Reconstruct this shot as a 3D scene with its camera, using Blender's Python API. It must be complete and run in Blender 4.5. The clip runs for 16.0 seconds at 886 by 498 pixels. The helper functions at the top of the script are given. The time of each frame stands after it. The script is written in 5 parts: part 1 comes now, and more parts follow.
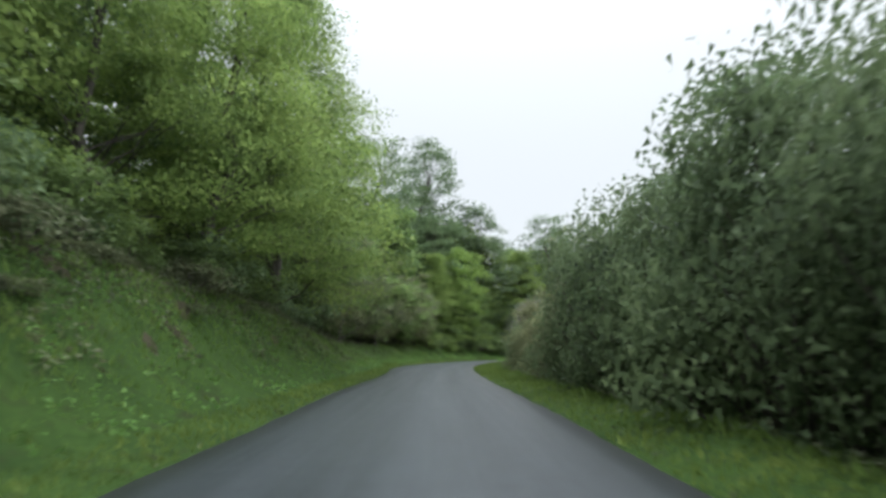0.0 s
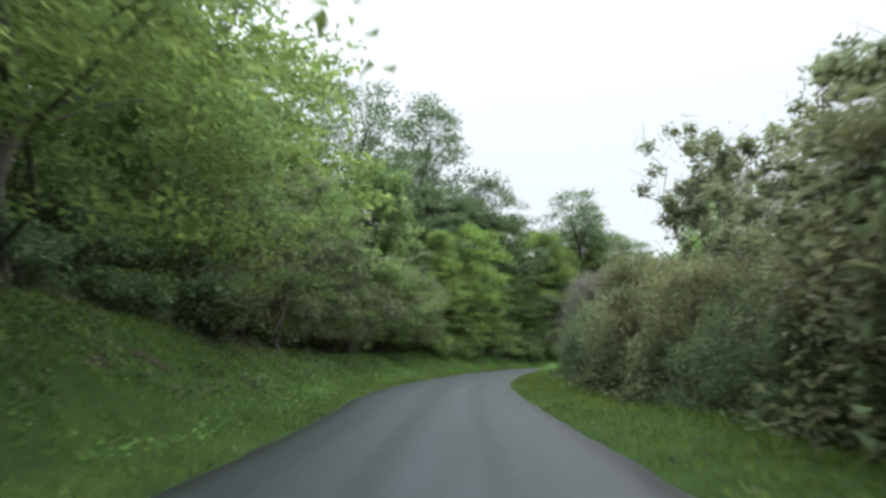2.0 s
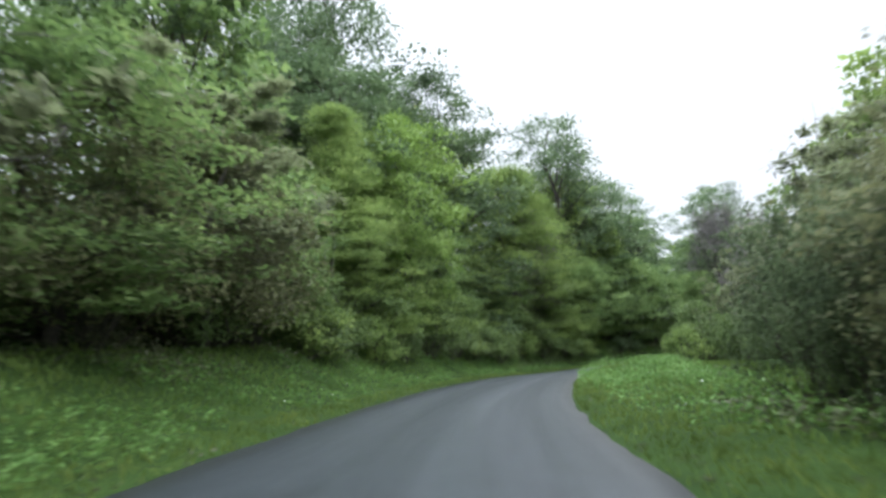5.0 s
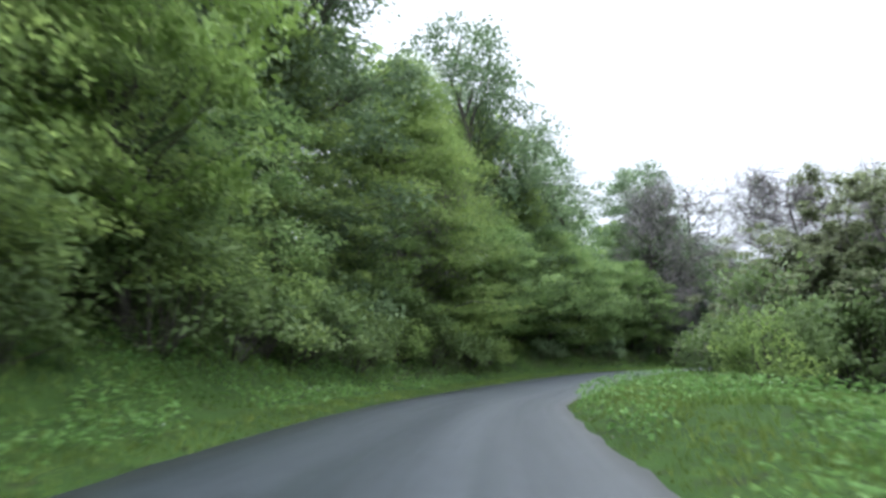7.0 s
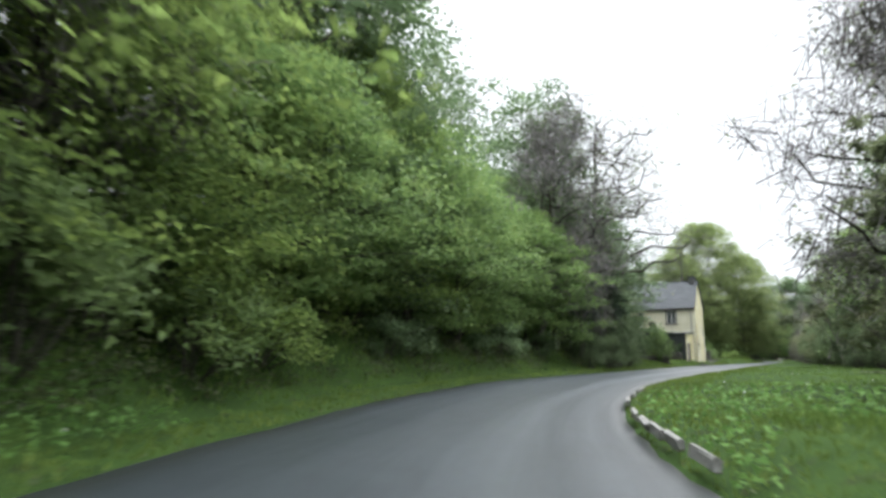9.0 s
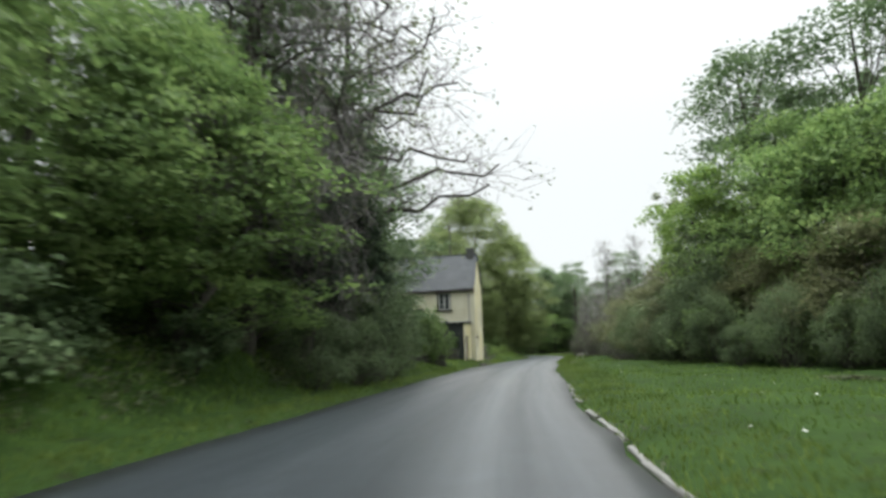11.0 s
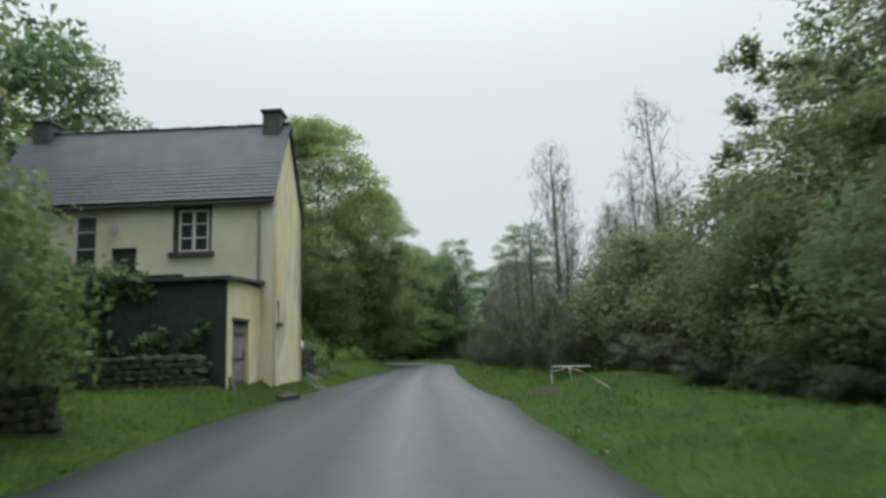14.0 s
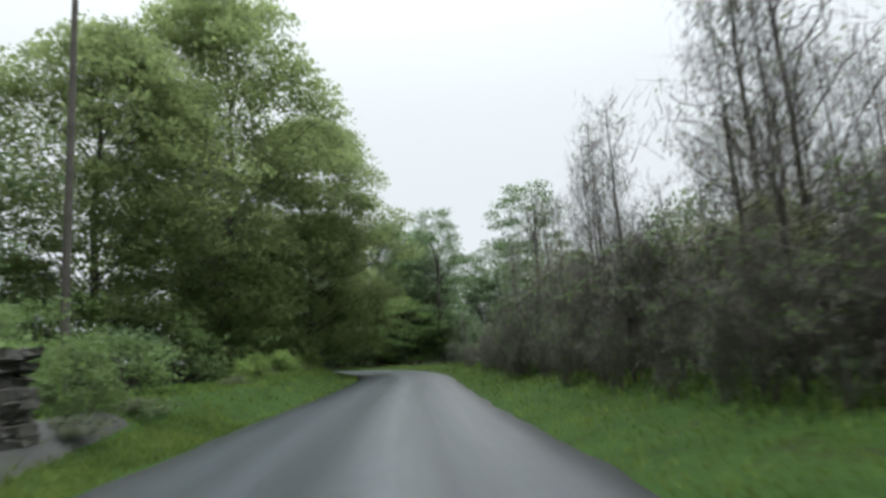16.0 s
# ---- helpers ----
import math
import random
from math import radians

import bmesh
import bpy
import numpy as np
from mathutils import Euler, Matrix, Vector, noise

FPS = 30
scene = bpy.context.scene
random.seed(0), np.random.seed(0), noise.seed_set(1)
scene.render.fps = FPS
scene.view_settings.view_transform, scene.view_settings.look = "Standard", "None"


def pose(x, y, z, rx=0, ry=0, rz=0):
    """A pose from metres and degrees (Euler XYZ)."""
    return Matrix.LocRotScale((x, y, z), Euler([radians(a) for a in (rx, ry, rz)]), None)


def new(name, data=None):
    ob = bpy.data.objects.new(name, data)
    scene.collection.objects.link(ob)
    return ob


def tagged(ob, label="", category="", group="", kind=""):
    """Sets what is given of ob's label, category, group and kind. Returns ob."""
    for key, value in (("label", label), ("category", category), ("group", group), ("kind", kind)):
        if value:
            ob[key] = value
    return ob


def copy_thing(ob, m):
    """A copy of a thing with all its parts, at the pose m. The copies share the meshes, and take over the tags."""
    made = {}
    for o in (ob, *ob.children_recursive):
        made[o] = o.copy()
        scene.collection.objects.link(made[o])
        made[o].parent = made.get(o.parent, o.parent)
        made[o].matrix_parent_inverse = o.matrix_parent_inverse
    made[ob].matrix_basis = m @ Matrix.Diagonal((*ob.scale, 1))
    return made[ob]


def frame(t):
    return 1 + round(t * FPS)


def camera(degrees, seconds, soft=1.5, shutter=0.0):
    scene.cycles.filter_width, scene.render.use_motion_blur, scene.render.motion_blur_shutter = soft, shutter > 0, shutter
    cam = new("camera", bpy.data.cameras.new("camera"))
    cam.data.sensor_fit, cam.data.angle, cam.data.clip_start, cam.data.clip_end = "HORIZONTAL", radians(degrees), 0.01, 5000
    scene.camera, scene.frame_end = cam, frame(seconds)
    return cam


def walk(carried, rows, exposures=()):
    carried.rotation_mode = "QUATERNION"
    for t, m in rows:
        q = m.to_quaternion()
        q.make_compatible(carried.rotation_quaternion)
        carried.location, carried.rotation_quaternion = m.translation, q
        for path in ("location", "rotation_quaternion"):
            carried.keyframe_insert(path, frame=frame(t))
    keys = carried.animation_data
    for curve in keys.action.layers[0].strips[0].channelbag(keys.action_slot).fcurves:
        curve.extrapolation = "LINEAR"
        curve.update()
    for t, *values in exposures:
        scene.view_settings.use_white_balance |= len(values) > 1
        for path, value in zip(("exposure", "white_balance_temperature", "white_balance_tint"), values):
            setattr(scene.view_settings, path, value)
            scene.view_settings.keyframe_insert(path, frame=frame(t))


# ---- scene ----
cam = camera(71.2, 16.0, soft=3.0, shutter=0.35)
PATH = [
    (0, 55.96, -98.00, 1.25, 43.02, 9.38, -0.30),
    (0.5, 52.45, -94.07, 1.25, 44.73, 9.55, -0.30),
    (1, 48.82, -90.22, 1.25, 45.63, 9.75, -0.14),
    (1.5, 45.13, -86.37, 1.25, 45.00, 9.95, 0.81),
    (2, 41.44, -82.49, 1.25, 44.10, 10.13, 1.94),
    (2.5, 37.74, -78.56, 1.25, 43.20, 10.20, 2.75),
    (3, 34.07, -74.57, 1.25, 42.39, 10.24, 3.43),
    (3.5, 30.44, -70.50, 1.25, 42.00, 10.25, 3.79),
    (4, 26.84, -66.37, 1.25, 41.57, 10.25, 4.06),
    (4.6, 22.59, -61.26, 1.25, 39.58, 10.15, 3.68),
    (5.2, 18.51, -55.90, 1.25, 36.94, 10.03, 2.91),
    (5.8, 14.65, -50.27, 1.25, 33.89, 9.90, 2.14),
    (6.3, 11.64, -45.36, 1.25, 31.14, 9.82, 1.49),
    (6.5, 10.50, -43.34, 1.25, 29.75, 9.83, 1.21),
    (7, 7.87, -38.13, 1.25, 26.29, 9.90, 0.49),
    (7.5, 5.52, -32.71, 1.25, 23.26, 9.98, -0.19),
    (8, 3.47, -27.11, 1.25, 19.97, 10.06, -0.29),
    (8.6, 1.49, -20.19, 1.08, 15.36, 9.97, -0.13),
    (9.2, 0.23, -13.10, 1.00, 10.42, 9.79, 0.13),
    (9.8, -0.24, -5.93, 1.05, 4.93, 9.58, 0.39),
    (10.3, -0.01, 0.05, 1.25, 0.10, 9.43, 0.66),
    (10.5, 0.43, 2.43, 1.25, -2.21, 9.42, 0.91),
    (11, 1.71, 8.18, 1.25, -10.18, 9.42, 1.87),
    (11.5, 3.12, 13.60, 1.25, -14.69, 9.33, 2.30),
    (12, 4.54, 18.71, 1.25, -17.73, 9.22, 2.54),
    (12.5, 6.01, 23.69, 1.25, -19.47, 9.13, 2.50),
    (13, 7.59, 28.77, 1.25, -20.60, 9.22, 2.40),
    (13.5, 9.23, 33.85, 1.25, -21.70, 9.33, 2.33),
    (14, 10.93, 38.88, 1.25, -22.89, 9.44, 2.27),
    (14.5, 12.60, 43.73, 1.25, -23.66, 9.46, 2.27),
    (15, 14.32, 48.47, 1.25, -24.37, 9.47, 2.63),
    (15.5, 16.19, 53.36, 1.25, -25.01, 9.49, 3.23),
    (16, 18.13, 58.48, 1.25, -25.60, 9.50, 3.89),
]
walk(
    cam,
    [(t, pose(x, y, z, 90 + pitch, roll, yaw)) for t, x, y, z, yaw, pitch, roll in PATH],
    exposures=[(0, 0.46, 6120, 11), (1, 0.60, 6120, 11), (2.5, 0.52, 6100, 12), (4.2, 0.7, 6050, 12), (6.3, 0.82, 5750, 15), (8.2, 1.04, 5980, 14), (10.3, 0.68, 6450, 9), (11, 0.54, 6400, 9), (12, 0.28, 6280, 9), (13, 0.12, 6230, 8.5), (15, 0.15, 6230, 9), (16, 0.36, 6200, 9.5)],
)

# ---- light: a rainy, overcast spring day ----
world = bpy.data.worlds.new("overcast_sky")
scene.world = world
world.use_nodes = True
wn, wl = world.node_tree.nodes, world.node_tree.links
sky = wn.new("ShaderNodeTexSky")
sky.sky_type, sky.sun_disc, sky.sun_elevation, sky.sun_rotation = "NISHITA", False, radians(55), radians(20)
grey = wn.new("ShaderNodeHueSaturation")
grey.inputs["Saturation"].default_value, grey.inputs["Value"].default_value = 0.12, 0.35
cloud = wn.new("ShaderNodeMix")
cloud.data_type = "RGBA"
cloud.inputs["Factor"].default_value = 0.85
cloud.inputs["B"].default_value = (8.5, 8.85, 8.85, 1)
wl.new(sky.outputs["Color"], grey.inputs["Color"])
wl.new(grey.outputs["Color"], cloud.inputs["A"])
# an overcast sky is brighter overhead than towards the horizon
place = wn.new("ShaderNodeTexCoord")
split = wn.new("ShaderNodeSeparateXYZ")
rise = wn.new("ShaderNodeMapRange")
rise.inputs["To Min"].default_value, rise.inputs["To Max"].default_value = 0.86, 5.9
curve = wn.new("ShaderNodeMath")
curve.operation, curve.use_clamp = "POWER", True
curve.inputs[1].default_value = 4.5
wl.new(place.outputs["Generated"], split.inputs[0])
wl.new(split.outputs["Z"], curve.inputs[0])
wl.new(curve.outputs[0], rise.inputs["Value"])
bright = wn.new("ShaderNodeMix")
bright.data_type, bright.blend_type = "RGBA", "MULTIPLY"
bright.inputs["Factor"].default_value = 1.0
wl.new(cloud.outputs["Result"], bright.inputs["A"])
wl.new(rise.outputs["Result"], bright.inputs["B"])
wl.new(bright.outputs["Result"], wn["Background"].inputs["Color"])
wn["Background"].inputs["Strength"].default_value = 0.1

sun = new("sun", bpy.data.lights.new("sun", "SUN"))
sun.data.energy, sun.data.angle, sun.data.color = 1.5, radians(70), (1.0, 0.98, 0.94)
sun.matrix_world = pose(0, 0, 60, 35, 0, 160)


# ---- materials ----
def material(name, build):
    m = bpy.data.materials.new(name)
    m.use_nodes = True
    build(m.node_tree.nodes, m.node_tree.links, m.node_tree.nodes["Principled BSDF"])
    return m


def ramp(n, stops):
    r = n.new("ShaderNodeValToRGB")
    while len(r.color_ramp.elements) < len(stops):
        r.color_ramp.elements.new(0.5)
    for e, (p, c) in zip(r.color_ramp.elements, stops):
        e.position, e.color = p, (*c, 1)
    return r


def noise_node(n, l, scale, detail=4.0, rough=0.6, space="Object"):
    co = n.new("ShaderNodeTexCoord")
    t = n.new("ShaderNodeTexNoise")
    t.inputs["Scale"].default_value, t.inputs["Detail"].default_value, t.inputs["Roughness"].default_value = scale, detail, rough
    l.new(co.outputs[space], t.inputs["Vector"])
    return t


def mixed(n, l, a, b, factor, how="MIX"):
    m = n.new("ShaderNodeMix")
    m.data_type, m.blend_type = "RGBA", how
    for key, value in (("A", a), ("B", b), ("Factor", factor)):
        if isinstance(value, (int, float)):
            m.inputs[key].default_value = value if key == "Factor" else (value,) * 3 + (1,)
        elif isinstance(value, tuple):
            m.inputs[key].default_value = (*value, 1)
        else:
            l.new(value, m.inputs[key])
    return m.outputs["Result"]


def bump(n, l, b, height, strength=0.4, distance=0.02):
    node = n.new("ShaderNodeBump")
    node.inputs["Strength"].default_value, node.inputs["Distance"].default_value = strength, distance
    l.new(height, node.inputs["Height"])
    l.new(node.outputs["Normal"], b.inputs["Normal"])


def rough_surface(name, dark, light, scale=6.0, roughness=0.8, grain=60.0, relief=0.4, metal=0.0, depth=0.01, spots=None, gloss=0.5):
    """Two scales of noise between two colours, with fine relief."""

    def build(n, l, b):
        big, fine = noise_node(n, l, scale), noise_node(n, l, grain, 3)
        r = ramp(n, [(0.3, dark), (0.72, light)])
        l.new(big.outputs["Fac"], r.inputs["Fac"])
        f = ramp(n, [(0.25, (0.7,) * 3), (0.75, (1.15,) * 3)])
        l.new(fine.outputs["Fac"], f.inputs["Fac"])
        c = mixed(n, l, r.outputs["Color"], f.outputs["Color"], 1.0, "MULTIPLY")
        if spots:
            s = ramp(n, [(0.55, (0, 0, 0)), (0.7, (1, 1, 1))])
            l.new(noise_node(n, l, scale * 2.7, 6, 0.7).outputs["Fac"], s.inputs["Fac"])
            c = mixed(n, l, c, spots, s.outputs["Color"])
        l.new(c, b.inputs["Base Color"])
        b.inputs["Roughness"].default_value, b.inputs["Metallic"].default_value = roughness, metal
        b.inputs["Specular IOR Level"].default_value = gloss
        bump(n, l, b, fine.outputs["Fac"], relief, depth)

    return material(name, build)


def leaf_material(name, dark, light, tip, thin=0.35, gloss=0.12):
    """Leaves: colour differs from clump to clump and from leaf to leaf; some light comes through."""

    def build(n, l, b):
        geo = n.new("ShaderNodeNewGeometry")
        clump = noise_node(n, l, 0.55, 3, 0.6)
        r = ramp(n, [(0.3, dark), (0.5, light), (0.75, tip)])
        both = n.new("ShaderNodeMath")
        both.operation = "MULTIPLY_ADD"
        both.inputs[1].default_value, both.inputs[2].default_value = 0.24, -0.12
        l.new(geo.outputs["Random Per Island"], both.inputs[0])
        add = n.new("ShaderNodeMath")
        l.new(both.outputs[0], add.inputs[0])
        l.new(clump.outputs["Fac"], add.inputs[1])
        l.new(add.outputs[0], r.inputs["Fac"])
        info = n.new("ShaderNodeObjectInfo")
        hsv = n.new("ShaderNodeHueSaturation")
        shift = n.new("ShaderNodeMapRange")
        shift.inputs["To Min"].default_value, shift.inputs["To Max"].default_value = 0.88, 1.15
        l.new(info.outputs["Random"], shift.inputs["Value"])
        hsv.inputs["Saturation"].default_value = 0.9
        l.new(shift.outputs["Result"], hsv.inputs["Value"])
        l.new(r.outputs["Color"], hsv.inputs["Color"])
        l.new(hsv.outputs["Color"], b.inputs["Base Color"])
        b.inputs["Roughness"].default_value = 0.55
        b.inputs["Specular IOR Level"].default_value = gloss
        trans = n.new("ShaderNodeBsdfTranslucent")
        l.new(hsv.outputs["Color"], trans.inputs["Color"])
        mix = n.new("ShaderNodeMixShader")
        mix.inputs[0].default_value = thin
        l.new(b.outputs[0], mix.inputs[1])
        l.new(trans.outputs[0], mix.inputs[2])
        l.new(mix.outputs[0], n["Material Output"].inputs["Surface"])

    return material(name, build)


def asphalt_build(n, l, b):
    mid, fine = noise_node(n, l, 2.2, 5, 0.65), noise_node(n, l, 90, 2)
    uv = n.new("ShaderNodeUVMap")
    # wear and water lie in long streaks along the road
    drawn = n.new("ShaderNodeMapping")
    drawn.inputs["Scale"].default_value = (7.0, 0.22, 1.0)
    big = n.new("ShaderNodeTexNoise")
    big.inputs["Scale"].default_value, big.inputs["Detail"].default_value, big.inputs["Roughness"].default_value = 1.0, 5, 0.6
    l.new(uv.outputs["UV"], drawn.inputs["Vector"])
    l.new(drawn.outputs["Vector"], big.inputs["Vector"])
    sep = n.new("ShaderNodeSeparateXYZ")
    l.new(uv.outputs["UV"], sep.inputs[0])
    # wheel tracks and crown wear along the road; the paler band paints in wet sheen
    track_sheen = ramp(n, [(0.0, (0.016, 0.018, 0.018)), (0.10, (0.023, 0.029, 0.033)), (0.27, (0.029, 0.036, 0.042)), (0.42, (0.020, 0.026, 0.030)), (0.56, (0.040, 0.049, 0.056)), (0.67, (0.019, 0.025, 0.029)), (0.82, (0.028, 0.035, 0.040)), (0.93, (0.025, 0.029, 0.031)), (1.0, (0.017, 0.018, 0.018))])
    l.new(sep.outputs["X"], track_sheen.inputs["Fac"])
    # tracks and painted sheen are faint before the bends, full strength past them
    sheen_gain = n.new("ShaderNodeMapRange")
    sheen_gain.inputs["From Min"].default_value, sheen_gain.inputs["From Max"].default_value = 22.0, 27.0
    sheen_gain.inputs["To Min"].default_value, sheen_gain.inputs["To Max"].default_value = 0.3, 1.0
    l.new(sep.outputs["Y"], sheen_gain.inputs["Value"])
    base = ramp(n, [(0.0, (0.016, 0.018, 0.018)), (0.12, (0.024, 0.029, 0.033)), (0.5, (0.030, 0.036, 0.041)), (0.9, (0.025, 0.030, 0.033)), (1.0, (0.017, 0.018, 0.018))])
    l.new(sep.outputs["X"], base.inputs["Fac"])
    with_sheen = mixed(n, l, base.outputs["Color"], track_sheen.outputs["Color"], sheen_gain.outputs["Result"])
    spread = ramp(n, [(0.3, (0.90,) * 3), (0.7, (1.06,) * 3)])
    l.new(big.outputs["Fac"], spread.inputs["Fac"])
    c = mixed(n, l, with_sheen, spread.outputs["Color"], 1.0, "MULTIPLY")
    grit = ramp(n, [(0.3, (0.75,) * 3), (0.7, (1.25,) * 3)])
    l.new(mid.outputs["Fac"], grit.inputs["Fac"])
    c = mixed(n, l, c, grit.outputs["Color"], 1.0, "MULTIPLY")
    stone = ramp(n, [(0.3, (0.8,) * 3), (0.75, (1.3,) * 3)])
    l.new(fine.outputs["Fac"], stone.inputs["Fac"])
    c = mixed(n, l, c, stone.outputs["Color"], 1.0, "MULTIPLY")
    l.new(c, b.inputs["Base Color"])
    wet = ramp(n, [(0.3, (0.38,) * 3), (0.7, (0.52,) * 3)])
    l.new(big.outputs["Fac"], wet.inputs["Fac"])
    l.new(wet.outputs["Color"], b.inputs["Roughness"])
    # water stands on the polished tracks more than on the coarse stone between them
    shine = ramp(n, [(0.1, (0.26,) * 3), (0.28, (0.34,) * 3), (0.43, (0.24,) * 3), (0.56, (0.44,) * 3), (0.68, (0.23,) * 3), (0.82, (0.32,) * 3), (0.95, (0.22,) * 3)])
    l.new(sep.outputs["X"], shine.inputs["Fac"])
    l.new(mixed(n, l, 0.30, shine.outputs["Color"], sheen_gain.outputs["Result"]), b.inputs["Specular IOR Level"])
    bump(n, l, b, fine.outputs["Fac"], 0.35, 0.006)


ASPHALT = material("wet_asphalt", asphalt_build)
SOIL_GRASS = rough_surface("grassy_soil", (0.020, 0.040, 0.010), (0.036, 0.068, 0.015), 0.7, 0.95, 9, 0.4, 0, 0.02, (0.021, 0.025, 0.011), 0.06)
GRASS = leaf_material("grass_blades", (0.070, 0.120, 0.021), (0.113, 0.184, 0.030), (0.168, 0.240, 0.044), 0.3, 0.06)
LAWN_TUFT = leaf_material("lush_grass", (0.072, 0.114, 0.019), (0.116, 0.174, 0.028), (0.174, 0.226, 0.042), 0.3, 0.06)
SPRING = leaf_material("spring_leaves", (0.098, 0.156, 0.038), (0.182, 0.274, 0.057), (0.300, 0.404, 0.084), 0.6)
HERB = leaf_material("herb_leaves", (0.061, 0.131, 0.025), (0.105, 0.215, 0.039), (0.165, 0.289, 0.063), 0.4, 0.1)
YELLOW = leaf_material("yellow_green_leaves", (0.112, 0.189, 0.031), (0.190, 0.304, 0.048), (0.259, 0.389, 0.070), 0.4)
MID = leaf_material("green_leaves", (0.088, 0.150, 0.046), (0.158, 0.258, 0.066), (0.262, 0.370, 0.100), 0.5)
LIME = leaf_material("lime_leaves", (0.116, 0.154, 0.053), (0.182, 0.236, 0.078), (0.262, 0.326, 0.110), 0.62)
DARK_HEDGE = leaf_material("hawthorn_leaves", (0.056, 0.084, 0.040), (0.098, 0.142, 0.062), (0.158, 0.212, 0.090), 0.45, 0.04)
DARK_IVY = leaf_material("old_ivy_leaves", (0.022, 0.040, 0.024), (0.042, 0.070, 0.038), (0.075, 0.110, 0.055), 0.25, 0.14)
HAZEL = leaf_material("hazel_leaves", (0.066, 0.108, 0.032), (0.112, 0.178, 0.046), (0.175, 0.250, 0.068), 0.45)
DARK = leaf_material("ivy_leaves", (0.068, 0.112, 0.050), (0.122, 0.190, 0.080), (0.195, 0.272, 0.115), 0.38, 0.08)
BUDS = leaf_material("budding_leaves", (0.114, 0.135, 0.073), (0.178, 0.213, 0.095), (0.243, 0.279, 0.145), 0.5)
OLIVE = leaf_material("sallow_leaves", (0.088, 0.100, 0.043), (0.140, 0.154, 0.064), (0.200, 0.214, 0.088), 0.45, 0.1)
TWIG = rough_surface("twig_bark", (0.158, 0.142, 0.142), (0.252, 0.230, 0.231), 3, 0.9, 40)
SCRUB = rough_surface("scrub_bark", (0.074, 0.066, 0.058), (0.138, 0.122, 0.108), 3, 0.9, 40)
BARK = rough_surface("bark", (0.035, 0.030, 0.024), (0.085, 0.075, 0.060), 4, 0.9, 30, 0.8, 0, 0.02, (0.050, 0.065, 0.030))
LITTER = leaf_material("bramble_leaves", (0.058, 0.074, 0.038), (0.104, 0.122, 0.056), (0.165, 0.182, 0.092), 0.35, 0.14)


# ---- building helpers ----
def mesh_object(name, verts, faces, mat, parent=None, label="", smooth=False):
    me = bpy.data.meshes.new(name)
    me.from_pydata([tuple(v) for v in verts], [], faces)
    me.materials.append(mat)
    if smooth:
        me.polygons.foreach_set("use_smooth", [True] * len(me.polygons))
    me.update()
    ob = new(name, me)
    ob.parent = parent
    if label:
        ob["label"] = label
    return ob


def part(name, bm, mat, parent, label=""):
    me = bpy.data.meshes.new(name)
    bm.to_mesh(me)
    bm.free()
    me.materials.append(mat)
    ob = new(name, me)
    ob.parent = parent
    if label:
        ob["label"] = label
    return ob


def blades_mesh(name, corners, mat, out=None):
    """One mesh of loose leaf blades; corners is an (n, 3, 3) array. out: the way each blade turns its upper side, which softens the crown's shading."""
    n, k = len(corners), corners.shape[1]
    if out is not None:
        flat = np.cross(corners[:, 1] - corners[:, 0], corners[:, 2] - corners[:, 0])
        flat /= np.linalg.norm(flat, axis=1, keepdims=True) + 1e-9
        out = out / (np.linalg.norm(out, axis=1, keepdims=True) + 1e-9)
        away = (flat * out).sum(1) < 0
        corners = corners.copy()
        corners[away] = corners[away][:, ::-1]
        flat[away] *= -1
        bent = flat * 0.4 + out * 0.6
        bent /= np.linalg.norm(bent, axis=1, keepdims=True) + 1e-9
    me = bpy.data.meshes.new(name)
    me.vertices.add(k * n)
    me.vertices.foreach_set("co", corners.reshape(-1).astype(np.float32))
    me.loops.add(k * n)
    me.loops.foreach_set("vertex_index", np.arange(k * n, dtype=np.int32))
    me.polygons.add(n)
    me.polygons.foreach_set("loop_start", np.arange(0, k * n, k, dtype=np.int32))
    me.materials.append(mat)
    me.update(calc_edges=True)
    if out is not None:
        me.normals_split_custom_set(np.repeat(bent, k, axis=0).tolist())
    return me


def outward(pts, centre, up=0.45):
    """From the middle of a crown outwards and up."""
    d = pts - np.asarray(centre, float)
    d = d / (np.linalg.norm(d, axis=1, keepdims=True) + 1e-9)
    return d + [0, 0, up]


def leaves(rng, centres, size, droop=0.35, long=1.6):
    """Pointed leaf blades round the given centres: an (n, 3, 3) array."""
    n = len(centres)
    a = rng.uniform(0, 2 * np.pi, n)
    tilt = rng.normal(-droop, 0.5, n)
    ahead = np.stack([np.cos(a) * np.cos(tilt), np.sin(a) * np.cos(tilt), np.sin(tilt)], 1)
    side = np.stack([-np.sin(a), np.cos(a), np.zeros(n)], 1)
    lift = np.cross(ahead, side)
    twist = rng.normal(0, 0.7, n)[:, None]
    side = side * np.cos(twist) + lift * np.sin(twist)
    s = (size * rng.uniform(0.6, 1.35, n))[:, None]
    foot = centres - ahead * s * long * 0.4
    return np.stack([foot + side * s / 2, foot - side * s / 2, centres + ahead * s * long * 0.6], 1)


